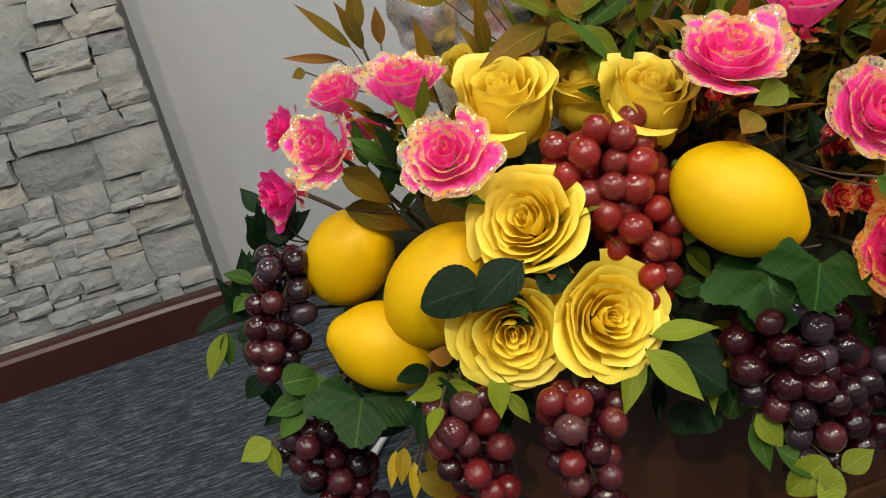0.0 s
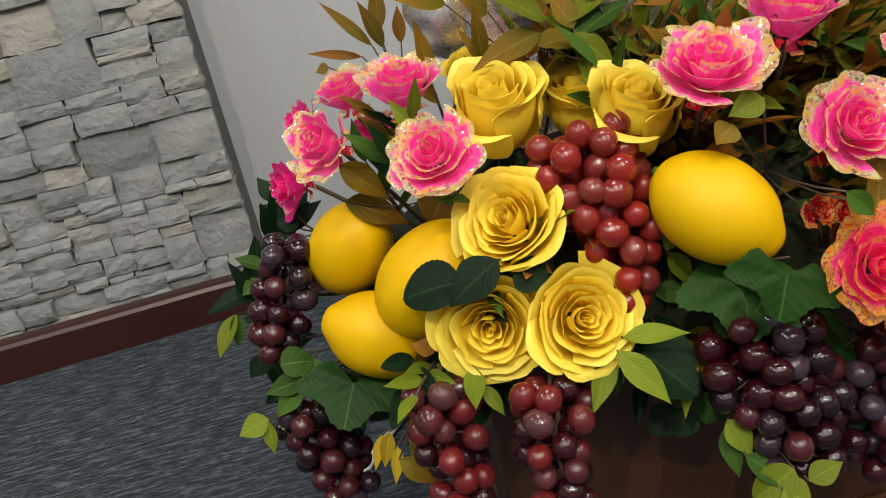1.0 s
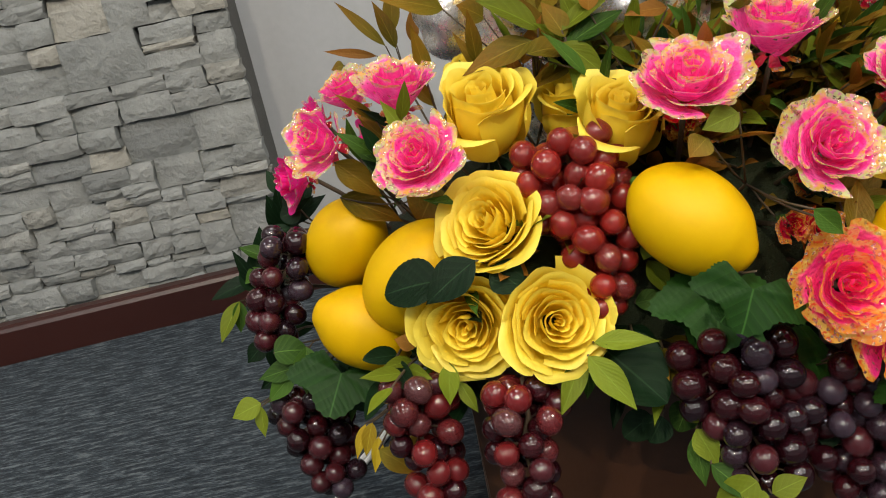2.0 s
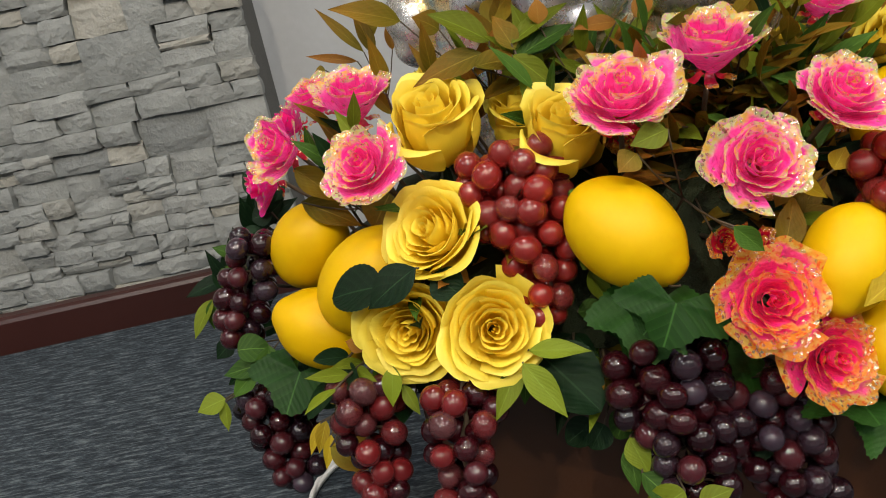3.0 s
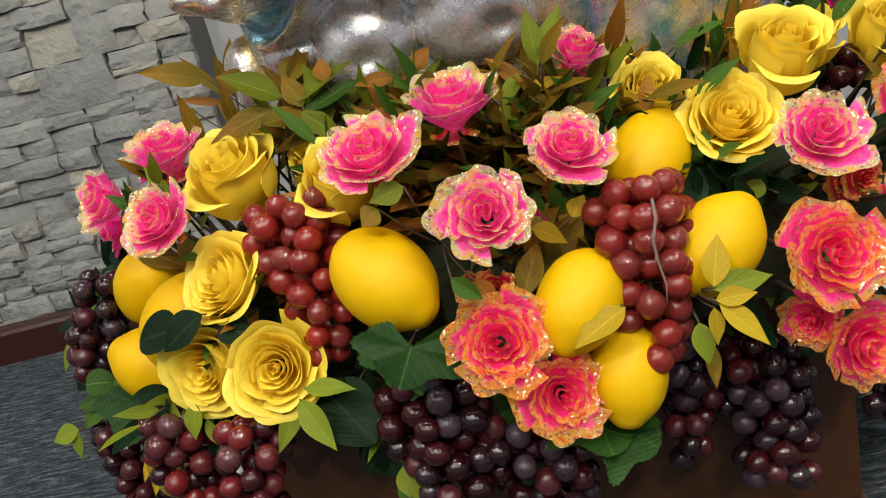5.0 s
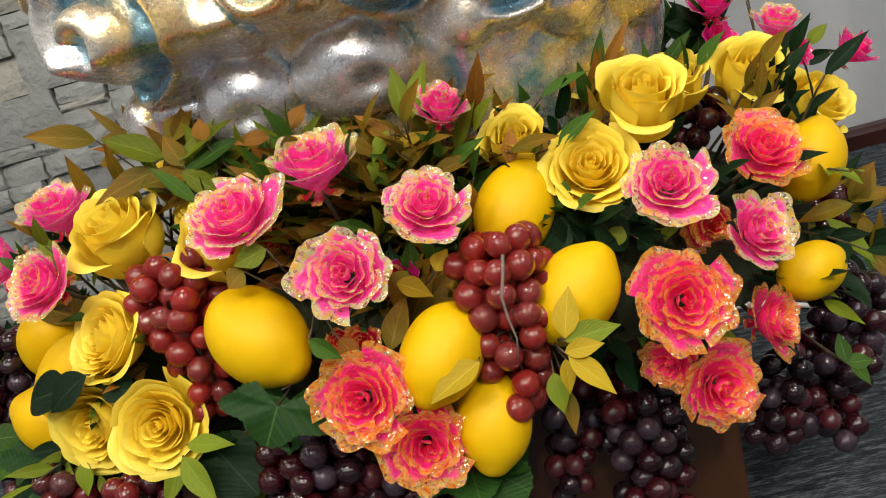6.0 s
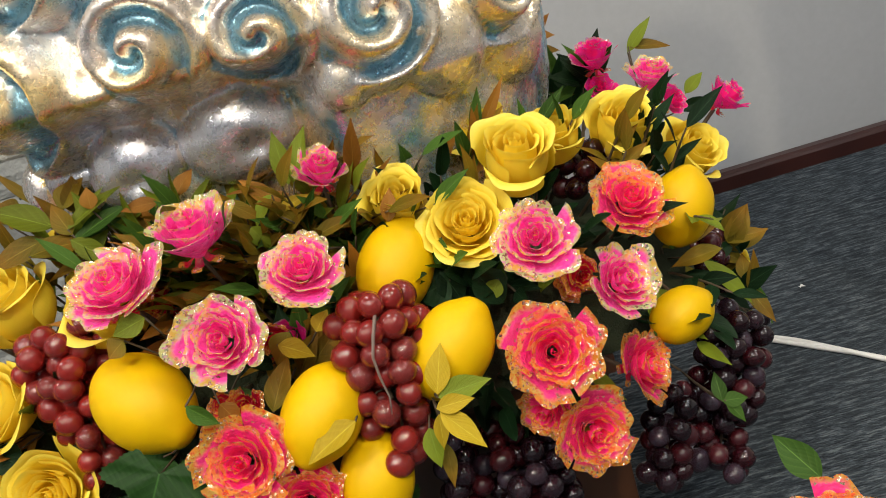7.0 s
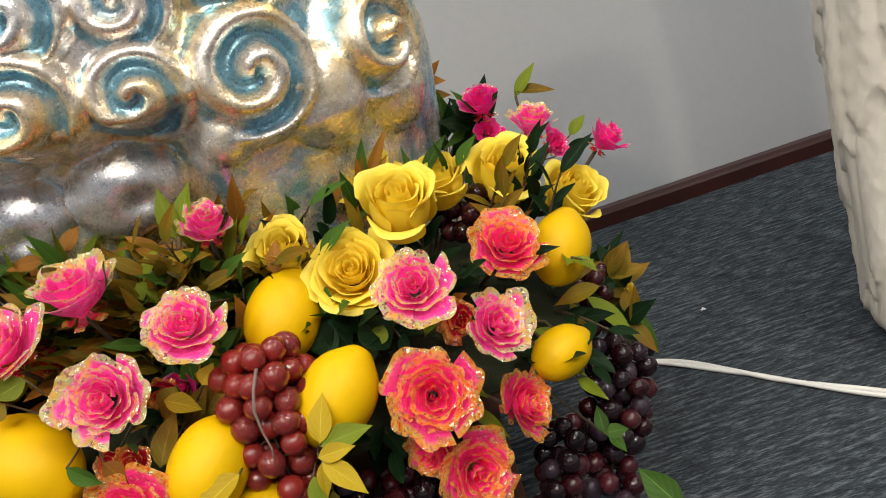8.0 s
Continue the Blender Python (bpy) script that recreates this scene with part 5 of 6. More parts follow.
sprig([('lance', 'bronze', (0.449, 1.008, 0.469), (0.468, 0.996, 0.507), 0.018), ('lance', 'olive', (0.456, 1.005, 0.467), (0.423, 1.006, 0.525), 0.018), ('lance', 'olive', (0.452, 1.007, 0.471), (0.471, 1.025, 0.527), 0.018), ('lance', 'olive', (0.450, 1.006, 0.463), (0.461, 0.983, 0.527), 0.022), ('lance', 'olive', (0.456, 1.004, 0.461), (0.487, 0.974, 0.412), 0.02)])
sprig([('lance', 'bronze', (0.454, 0.969, 0.472), (0.415, 0.962, 0.523), 0.026), ('lance', 'green', (0.453, 0.970, 0.476), (0.516, 0.964, 0.484), 0.019), ('lance', 'green', (0.446, 0.972, 0.469), (0.462, 0.959, 0.502), 0.022), ('lance', 'green', (0.447, 0.972, 0.475), (0.432, 0.959, 0.535), 0.025), ('lance', 'lime', (0.454, 0.968, 0.469), (0.409, 0.978, 0.434), 0.019)])
sprig([('lance', 'olive', (0.438, 0.996, 0.459), (0.487, 0.994, 0.473), 0.022), ('lance', 'green', (0.441, 0.995, 0.457), (0.453, 0.980, 0.497), 0.025), ('lance', 'lime', (0.449, 0.992, 0.460), (0.436, 0.988, 0.501), 0.024), ('lance', 'olive', (0.450, 0.993, 0.464), (0.429, 1.017, 0.508), 0.025), ('lance', 'bronze', (0.442, 0.995, 0.458), (0.459, 0.988, 0.390), 0.019)])
sprig([('lance', 'lime', (0.343, 1.032, 0.487), (0.339, 1.026, 0.549), 0.024), ('lance', 'lime', (0.356, 1.031, 0.496), (0.392, 1.008, 0.517), 0.018), ('lance', 'olive', (0.351, 1.031, 0.491), (0.364, 1.023, 0.541), 0.022), ('lance', 'olive', (0.343, 1.032, 0.487), (0.328, 1.041, 0.530), 0.023), ('lance', 'olive', (0.346, 1.031, 0.486), (0.366, 1.011, 0.426), 0.025)])
sprig([('lance', 'bronze', (0.538, 0.819, 0.382), (0.511, 0.822, 0.427), 0.019), ('lance', 'lime', (0.537, 0.819, 0.382), (0.564, 0.814, 0.404), 0.024), ('lance', 'green', (0.534, 0.819, 0.376), (0.552, 0.798, 0.396), 0.023), ('lance', 'olive', (0.528, 0.823, 0.377), (0.525, 0.846, 0.404), 0.024), ('lance', 'lime', (0.534, 0.821, 0.381), (0.492, 0.812, 0.377), 0.026)])
sprig([('lance', 'dark', (0.559, 0.768, 0.347), (0.576, 0.795, 0.392), 0.02), ('lance', 'green', (0.565, 0.765, 0.348), (0.569, 0.787, 0.388), 0.021), ('lance', 'lime', (0.561, 0.767, 0.347), (0.579, 0.784, 0.385), 0.021), ('lance', 'lime', (0.559, 0.771, 0.354), (0.549, 0.790, 0.389), 0.022), ('lance', 'lime', (0.562, 0.769, 0.355), (0.544, 0.792, 0.322), 0.019)])
sprig([('lance', 'bronze', (0.587, 0.793, 0.347), (0.586, 0.817, 0.375), 0.025), ('lance', 'olive', (0.585, 0.791, 0.339), (0.567, 0.813, 0.363), 0.021), ('lance', 'olive', (0.590, 0.792, 0.349), (0.594, 0.776, 0.400), 0.019), ('lance', 'dark', (0.586, 0.795, 0.348), (0.569, 0.830, 0.360), 0.02), ('lance', 'dark', (0.588, 0.789, 0.338), (0.560, 0.787, 0.298), 0.024)])
sprig([('lance', 'olive', (0.566, 0.810, 0.364), (0.560, 0.801, 0.406), 0.021), ('lance', 'bronze', (0.563, 0.813, 0.367), (0.589, 0.789, 0.390), 0.021), ('lance', 'olive', (0.567, 0.811, 0.370), (0.555, 0.803, 0.408), 0.019), ('lance', 'dark', (0.562, 0.815, 0.370), (0.582, 0.829, 0.397), 0.022), ('lance', 'dark', (0.565, 0.810, 0.362), (0.567, 0.801, 0.310), 0.021)])
sprig([('lance', 'bronze', (0.557, 0.778, 0.384), (0.560, 0.758, 0.437), 0.023), ('lance', 'green', (0.561, 0.775, 0.383), (0.572, 0.771, 0.417), 0.024), ('lance', 'green', (0.556, 0.781, 0.388), (0.590, 0.769, 0.416), 0.025), ('lance', 'green', (0.558, 0.776, 0.380), (0.568, 0.756, 0.421), 0.025), ('lance', 'olive', (0.561, 0.775, 0.383), (0.571, 0.730, 0.375), 0.02)])
sprig([('lance', 'olive', (0.576, 0.809, 0.344), (0.536, 0.827, 0.382), 0.019), ('lance', 'olive', (0.576, 0.808, 0.338), (0.549, 0.817, 0.392), 0.022), ('lance', 'green', (0.575, 0.809, 0.340), (0.571, 0.833, 0.391), 0.025), ('lance', 'lime', (0.575, 0.813, 0.349), (0.566, 0.814, 0.389), 0.025), ('lance', 'olive', (0.575, 0.810, 0.344), (0.544, 0.804, 0.303), 0.02)])
sprig([('lance', 'lime', (0.528, 0.808, 0.352), (0.560, 0.777, 0.380), 0.02), ('lance', 'dark', (0.524, 0.809, 0.350), (0.502, 0.840, 0.370), 0.019), ('lance', 'olive', (0.522, 0.813, 0.357), (0.479, 0.830, 0.392), 0.025), ('lance', 'olive', (0.526, 0.808, 0.350), (0.516, 0.850, 0.382), 0.022), ('lance', 'green', (0.528, 0.809, 0.356), (0.545, 0.786, 0.332), 0.02)])
sprig([('lance', 'olive', (0.539, 0.781, 0.366), (0.554, 0.758, 0.391), 0.023), ('lance', 'green', (0.537, 0.779, 0.359), (0.542, 0.766, 0.407), 0.026), ('lance', 'olive', (0.533, 0.784, 0.366), (0.544, 0.766, 0.394), 0.023), ('lance', 'olive', (0.535, 0.780, 0.358), (0.569, 0.763, 0.376), 0.021), ('lance', 'olive', (0.536, 0.781, 0.363), (0.514, 0.748, 0.336), 0.024)])
sprig([('lance', 'green', (0.507, 0.836, 0.425), (0.506, 0.818, 0.465), 0.022), ('lance', 'olive', (0.503, 0.838, 0.424), (0.469, 0.844, 0.474), 0.018), ('lance', 'olive', (0.510, 0.834, 0.423), (0.549, 0.829, 0.449), 0.026), ('lance', 'green', (0.510, 0.833, 0.422), (0.530, 0.819, 0.445), 0.021), ('lance', 'bronze', (0.508, 0.834, 0.421), (0.520, 0.806, 0.403), 0.02)])
sprig([('lance', 'olive', (0.541, 0.802, 0.430), (0.517, 0.825, 0.464), 0.023), ('lance', 'olive', (0.544, 0.800, 0.430), (0.548, 0.776, 0.459), 0.023), ('lance', 'green', (0.547, 0.798, 0.432), (0.552, 0.788, 0.468), 0.019), ('lance', 'green', (0.548, 0.796, 0.428), (0.577, 0.807, 0.460), 0.023), ('lance', 'bronze', (0.545, 0.799, 0.429), (0.554, 0.760, 0.422), 0.022)])
sprig([('lance', 'dark', (0.567, 0.774, 0.300), (0.531, 0.783, 0.339), 0.025), ('lance', 'dark', (0.565, 0.772, 0.295), (0.594, 0.743, 0.320), 0.023), ('lance', 'olive', (0.565, 0.771, 0.293), (0.584, 0.749, 0.318), 0.025), ('lance', 'dark', (0.564, 0.771, 0.292), (0.562, 0.779, 0.325), 0.019), ('lance', 'green', (0.569, 0.771, 0.298), (0.580, 0.731, 0.289), 0.025)])
sprig([('lance', 'bronze', (0.558, 0.765, 0.271), (0.535, 0.782, 0.282), 0.019), ('lance', 'olive', (0.557, 0.765, 0.269), (0.540, 0.764, 0.311), 0.024), ('lance', 'dark', (0.556, 0.765, 0.269), (0.562, 0.782, 0.300), 0.022), ('lance', 'olive', (0.560, 0.763, 0.270), (0.543, 0.798, 0.292), 0.019), ('lance', 'green', (0.559, 0.765, 0.273), (0.543, 0.749, 0.236), 0.022)])
sprig([('lance', 'green', (0.504, 0.759, 0.314), (0.513, 0.773, 0.358), 0.02), ('lance', 'green', (0.504, 0.757, 0.311), (0.514, 0.755, 0.357), 0.02), ('lance', 'dark', (0.502, 0.761, 0.316), (0.501, 0.792, 0.344), 0.02), ('lance', 'green', (0.501, 0.760, 0.311), (0.474, 0.759, 0.343), 0.019), ('lance', 'olive', (0.499, 0.761, 0.312), (0.473, 0.776, 0.302), 0.025)])
sprig([('lance', 'bronze', (0.500, 0.762, 0.285), (0.508, 0.747, 0.330), 0.02), ('lance', 'green', (0.498, 0.769, 0.295), (0.525, 0.770, 0.315), 0.021), ('lance', 'green', (0.499, 0.766, 0.291), (0.512, 0.769, 0.346), 0.018), ('lance', 'bronze', (0.498, 0.763, 0.285), (0.516, 0.741, 0.327), 0.022), ('lance', 'olive', (0.499, 0.763, 0.287), (0.507, 0.720, 0.275), 0.02)])
sprig([('lance', 'bronze', (0.531, 0.774, 0.288), (0.565, 0.768, 0.305), 0.025), ('lance', 'olive', (0.530, 0.777, 0.292), (0.553, 0.765, 0.321), 0.024), ('lance', 'bronze', (0.531, 0.775, 0.291), (0.556, 0.764, 0.337), 0.02), ('lance', 'green', (0.531, 0.775, 0.290), (0.501, 0.813, 0.307), 0.023), ('lance', 'olive', (0.535, 0.774, 0.292), (0.557, 0.759, 0.255), 0.022)])
sprig([('lance', 'lime', (0.380, 0.851, 0.500), (0.430, 0.874, 0.516), 0.02), ('lance', 'lime', (0.388, 0.852, 0.492), (0.405, 0.882, 0.538), 0.026), ('lance', 'olive', (0.382, 0.850, 0.494), (0.416, 0.869, 0.521), 0.024), ('lance', 'lime', (0.379, 0.850, 0.497), (0.365, 0.845, 0.546), 0.025), ('lance', 'lime', (0.381, 0.852, 0.504), (0.357, 0.813, 0.472), 0.024)])
sprig([('lance', 'lime', (0.369, 0.858, 0.486), (0.355, 0.870, 0.521), 0.02), ('lance', 'lime', (0.372, 0.860, 0.491), (0.342, 0.834, 0.528), 0.022), ('lance', 'green', (0.373, 0.860, 0.487), (0.419, 0.880, 0.491), 0.023), ('lance', 'olive', (0.377, 0.861, 0.488), (0.427, 0.850, 0.501), 0.02), ('lance', 'olive', (0.368, 0.857, 0.482), (0.320, 0.819, 0.481), 0.02)])
sprig([('lance', 'green', (0.363, 0.827, 0.506), (0.411, 0.837, 0.526), 0.024), ('lance', 'lime', (0.357, 0.827, 0.517), (0.408, 0.844, 0.543), 0.023), ('lance', 'green', (0.358, 0.826, 0.506), (0.401, 0.844, 0.514), 0.02), ('lance', 'olive', (0.359, 0.827, 0.511), (0.347, 0.833, 0.543), 0.024), ('lance', 'lime', (0.356, 0.825, 0.508), (0.390, 0.819, 0.474), 0.024)])
sprig([('lance', 'olive', (0.354, 0.858, 0.502), (0.328, 0.851, 0.553), 0.018), ('lance', 'lime', (0.347, 0.856, 0.501), (0.387, 0.854, 0.543), 0.024), ('lance', 'olive', (0.348, 0.855, 0.493), (0.394, 0.862, 0.518), 0.019), ('lance', 'lime', (0.352, 0.856, 0.494), (0.400, 0.871, 0.520), 0.025), ('lance', 'lime', (0.347, 0.855, 0.495), (0.373, 0.848, 0.440), 0.02)])
sprig([('lance', 'olive', (0.556, 0.780, 0.361), (0.591, 0.805, 0.375), 0.021), ('lance', 'olive', (0.561, 0.781, 0.363), (0.591, 0.800, 0.393), 0.019), ('lance', 'dark', (0.563, 0.781, 0.361), (0.548, 0.785, 0.397), 0.024), ('lance', 'olive', (0.553, 0.782, 0.367), (0.537, 0.790, 0.409), 0.019), ('lance', 'gold', (0.554, 0.782, 0.366), (0.579, 0.753, 0.347), 0.021)])
sprig([('lance', 'olive', (0.536, 0.755, 0.356), (0.522, 0.765, 0.390), 0.024), ('lance', 'olive', (0.533, 0.754, 0.353), (0.570, 0.743, 0.390), 0.019), ('lance', 'olive', (0.531, 0.754, 0.354), (0.561, 0.740, 0.387), 0.021), ('lance', 'gold', (0.532, 0.754, 0.355), (0.554, 0.780, 0.368), 0.024), ('lance', 'gold', (0.537, 0.755, 0.355), (0.536, 0.741, 0.321), 0.019)])
sprig([('lance', 'olive', (0.529, 0.736, 0.349), (0.558, 0.734, 0.388), 0.023), ('lance', 'olive', (0.533, 0.738, 0.354), (0.560, 0.765, 0.368), 0.019), ('lance', 'olive', (0.532, 0.737, 0.351), (0.577, 0.728, 0.362), 0.023), ('lance', 'olive', (0.540, 0.739, 0.352), (0.573, 0.737, 0.384), 0.025), ('lance', 'olive', (0.536, 0.738, 0.353), (0.553, 0.710, 0.331), 0.023)])
sprig([('lance', 'dark', (0.523, 0.775, 0.361), (0.523, 0.784, 0.405), 0.022), ('lance', 'olive', (0.521, 0.775, 0.360), (0.551, 0.795, 0.365), 0.025), ('lance', 'gold', (0.519, 0.774, 0.360), (0.539, 0.789, 0.381), 0.02), ('lance', 'olive', (0.516, 0.774, 0.362), (0.547, 0.800, 0.391), 0.018), ('lance', 'gold', (0.522, 0.777, 0.364), (0.520, 0.760, 0.327), 0.023)])
sprig([('lance', 'dark', (0.549, 0.750, 0.323), (0.553, 0.758, 0.366), 0.02), ('lance', 'dark', (0.544, 0.749, 0.321), (0.534, 0.743, 0.361), 0.026), ('lance', 'olive', (0.545, 0.752, 0.327), (0.518, 0.750, 0.357), 0.019), ('lance', 'dark', (0.544, 0.751, 0.325), (0.537, 0.775, 0.367), 0.021), ('lance', 'dark', (0.550, 0.753, 0.328), (0.528, 0.736, 0.312), 0.023)])
sprig([('oval', 'dark', (0.721, 0.809, 0.364), (0.712, 0.832, 0.397), 0.022), ('oval', 'green', (0.716, 0.813, 0.373), (0.740, 0.811, 0.403), 0.026), ('oval', 'green', (0.714, 0.813, 0.374), (0.728, 0.819, 0.396), 0.024), ('oval', 'dark', (0.716, 0.812, 0.371), (0.710, 0.834, 0.399), 0.025), ('oval', 'dark', (0.719, 0.812, 0.371), (0.695, 0.795, 0.365), 0.019)])
sprig([('oval', 'dark', (0.719, 0.798, 0.359), (0.732, 0.821, 0.388), 0.023), ('oval', 'dark', (0.726, 0.797, 0.358), (0.707, 0.792, 0.385), 0.021), ('oval', 'dark', (0.716, 0.798, 0.357), (0.724, 0.827, 0.385), 0.023), ('oval', 'green', (0.713, 0.795, 0.349), (0.724, 0.774, 0.380), 0.02), ('oval', 'green', (0.717, 0.796, 0.353), (0.713, 0.802, 0.323), 0.022)])
sprig([('oval', 'dark', (0.700, 0.765, 0.359), (0.697, 0.751, 0.398), 0.021), ('oval', 'green', (0.696, 0.767, 0.363), (0.680, 0.784, 0.388), 0.021), ('oval', 'dark', (0.697, 0.768, 0.364), (0.682, 0.764, 0.404), 0.019), ('oval', 'dark', (0.701, 0.766, 0.362), (0.699, 0.756, 0.402), 0.019), ('oval', 'dark', (0.705, 0.768, 0.367), (0.681, 0.751, 0.347), 0.025)])
sprig([('oval', 'dark', (0.672, 0.799, 0.356), (0.707, 0.782, 0.366), 0.024), ('oval', 'dark', (0.675, 0.795, 0.347), (0.664, 0.827, 0.374), 0.021), ('oval', 'dark', (0.678, 0.794, 0.344), (0.707, 0.789, 0.361), 0.019), ('oval', 'dark', (0.673, 0.795, 0.346), (0.695, 0.823, 0.370), 0.024), ('oval', 'dark', (0.671, 0.797, 0.351), (0.684, 0.761, 0.329), 0.021)])
sprig([('oval', 'dark', (0.696, 0.786, 0.380), (0.727, 0.782, 0.388), 0.022), ('oval', 'green', (0.698, 0.787, 0.382), (0.714, 0.795, 0.407), 0.018), ('oval', 'dark', (0.691, 0.786, 0.377), (0.672, 0.777, 0.415), 0.021), ('oval', 'dark', (0.700, 0.788, 0.385), (0.682, 0.805, 0.406), 0.026), ('oval', 'dark', (0.698, 0.788, 0.384), (0.718, 0.786, 0.352), 0.021)])
sprig([('lance', 'green', (0.731, 0.930, 0.496), (0.765, 0.918, 0.519), 0.019), ('lance', 'dark', (0.732, 0.930, 0.498), (0.768, 0.943, 0.525), 0.023), ('lance', 'lime', (0.741, 0.928, 0.494), (0.752, 0.922, 0.551), 0.023), ('lance', 'dark', (0.742, 0.929, 0.496), (0.783, 0.914, 0.502), 0.026), ('lance', 'green', (0.739, 0.929, 0.495), (0.748, 0.895, 0.452), 0.024)])
sprig([('lance', 'green', (0.729, 0.942, 0.495), (0.689, 0.941, 0.538), 0.024), ('lance', 'green', (0.732, 0.941, 0.490), (0.702, 0.949, 0.523), 0.019), ('lance', 'green', (0.737, 0.941, 0.498), (0.771, 0.955, 0.525), 0.022), ('lance', 'lime', (0.726, 0.941, 0.489), (0.727, 0.960, 0.545), 0.019), ('lance', 'lime', (0.734, 0.941, 0.491), (0.745, 0.921, 0.429), 0.018)])
sprig([('lance', 'green', (0.678, 0.958, 0.506), (0.731, 0.974, 0.527), 0.024), ('lance', 'green', (0.687, 0.958, 0.508), (0.660, 0.939, 0.565), 0.018), ('lance', 'green', (0.681, 0.959, 0.510), (0.714, 0.978, 0.540), 0.026), ('lance', 'lime', (0.679, 0.959, 0.509), (0.692, 0.959, 0.550), 0.025), ('lance', 'lime', (0.682, 0.958, 0.508), (0.714, 0.930, 0.483), 0.019)])
sprig([('lance', 'lime', (0.669, 0.978, 0.528), (0.643, 1.003, 0.585), 0.025), ('lance', 'lime', (0.663, 0.977, 0.518), (0.622, 0.979, 0.548), 0.019), ('lance', 'dark', (0.664, 0.978, 0.528), (0.626, 0.978, 0.577), 0.024), ('lance', 'lime', (0.669, 0.976, 0.516), (0.711, 0.987, 0.566), 0.022), ('lance', 'green', (0.664, 0.978, 0.528), (0.634, 0.963, 0.475), 0.019)])
sprig([('lance', 'green', (0.030, 0.949, 0.255), (0.026, 0.963, 0.298), 0.025), ('lance', 'dark', (0.028, 0.949, 0.255), (0.068, 0.967, 0.284), 0.022), ('lance', 'dark', (0.030, 0.949, 0.255), (0.079, 0.967, 0.249), 0.025), ('lance', 'dark', (0.019, 0.949, 0.259), (0.038, 0.961, 0.294), 0.022), ('lance', 'dark', (0.024, 0.947, 0.252), (0.040, 0.934, 0.198), 0.024)])
sprig([('lance', 'dark', (0.032, 0.944, 0.315), (0.041, 0.963, 0.360), 0.023), ('lance', 'dark', (0.038, 0.944, 0.314), (0.089, 0.936, 0.329), 0.024), ('lance', 'dark', (0.037, 0.941, 0.307), (0.019, 0.934, 0.358), 0.019), ('lance', 'dark', (0.029, 0.940, 0.308), (0.023, 0.948, 0.345), 0.024), ('lance', 'dark', (0.040, 0.942, 0.309), (0.044, 0.931, 0.278), 0.019)])
sprig([('lance', 'dark', (0.077, 0.959, 0.367), (0.119, 0.970, 0.389), 0.024), ('lance', 'dark', (0.079, 0.960, 0.372), (0.098, 0.981, 0.417), 0.025), ('lance', 'dark', (0.080, 0.959, 0.368), (0.110, 0.980, 0.405), 0.023), ('lance', 'dark', (0.076, 0.957, 0.363), (0.106, 0.954, 0.394), 0.022), ('lance', 'dark', (0.077, 0.958, 0.365), (0.045, 0.951, 0.350), 0.025)])
sprig([('lance', 'dark', (0.048, 0.964, 0.329), (0.074, 0.955, 0.368), 0.02), ('lance', 'green', (0.044, 0.962, 0.324), (0.093, 0.966, 0.344), 0.022), ('lance', 'dark', (0.041, 0.963, 0.327), (0.047, 0.955, 0.369), 0.025), ('lance', 'dark', (0.037, 0.960, 0.321), (0.052, 0.961, 0.365), 0.026), ('lance', 'dark', (0.041, 0.961, 0.323), (0.072, 0.935, 0.289), 0.02)])
sprig([('lance', 'green', (0.068, 0.980, 0.351), (0.086, 0.997, 0.387), 0.02), ('lance', 'dark', (0.061, 0.980, 0.354), (0.061, 1.004, 0.384), 0.025), ('lance', 'dark', (0.070, 0.979, 0.349), (0.072, 0.966, 0.407), 0.023), ('lance', 'dark', (0.066, 0.980, 0.353), (0.062, 0.964, 0.397), 0.025), ('lance', 'dark', (0.059, 0.979, 0.352), (0.018, 0.965, 0.331), 0.018)])
sprig([('lance', 'dark', (0.104, 0.869, 0.253), (0.122, 0.891, 0.277), 0.021), ('lance', 'dark', (0.106, 0.868, 0.250), (0.114, 0.897, 0.283), 0.019), ('lance', 'dark', (0.112, 0.867, 0.247), (0.127, 0.863, 0.288), 0.019), ('lance', 'dark', (0.110, 0.865, 0.244), (0.137, 0.868, 0.259), 0.023), ('lance', 'dark', (0.103, 0.868, 0.251), (0.115, 0.840, 0.222), 0.019)])
sprig([('lance', 'dark', (0.121, 0.864, 0.214), (0.101, 0.890, 0.234), 0.025), ('lance', 'dark', (0.122, 0.859, 0.205), (0.167, 0.836, 0.222), 0.023), ('lance', 'green', (0.119, 0.859, 0.205), (0.083, 0.872, 0.233), 0.022), ('lance', 'green', (0.124, 0.859, 0.204), (0.145, 0.873, 0.238), 0.023), ('lance', 'dark', (0.127, 0.864, 0.213), (0.087, 0.846, 0.213), 0.023)])
sprig([('lance', 'dark', (0.124, 0.887, 0.249), (0.167, 0.893, 0.253), 0.024), ('lance', 'dark', (0.122, 0.889, 0.253), (0.108, 0.887, 0.287), 0.025), ('lance', 'dark', (0.125, 0.890, 0.254), (0.098, 0.915, 0.286), 0.018), ('lance', 'dark', (0.129, 0.887, 0.247), (0.098, 0.895, 0.289), 0.025), ('lance', 'green', (0.123, 0.889, 0.253), (0.111, 0.849, 0.235), 0.024)])
sprig([('lance', 'green', (0.110, 0.867, 0.230), (0.083, 0.864, 0.264), 0.018), ('lance', 'green', (0.114, 0.866, 0.229), (0.158, 0.850, 0.243), 0.021), ('lance', 'dark', (0.109, 0.864, 0.226), (0.147, 0.875, 0.241), 0.02), ('lance', 'dark', (0.113, 0.864, 0.226), (0.124, 0.904, 0.260), 0.023), ('lance', 'green', (0.115, 0.865, 0.227), (0.109, 0.837, 0.201), 0.018)])
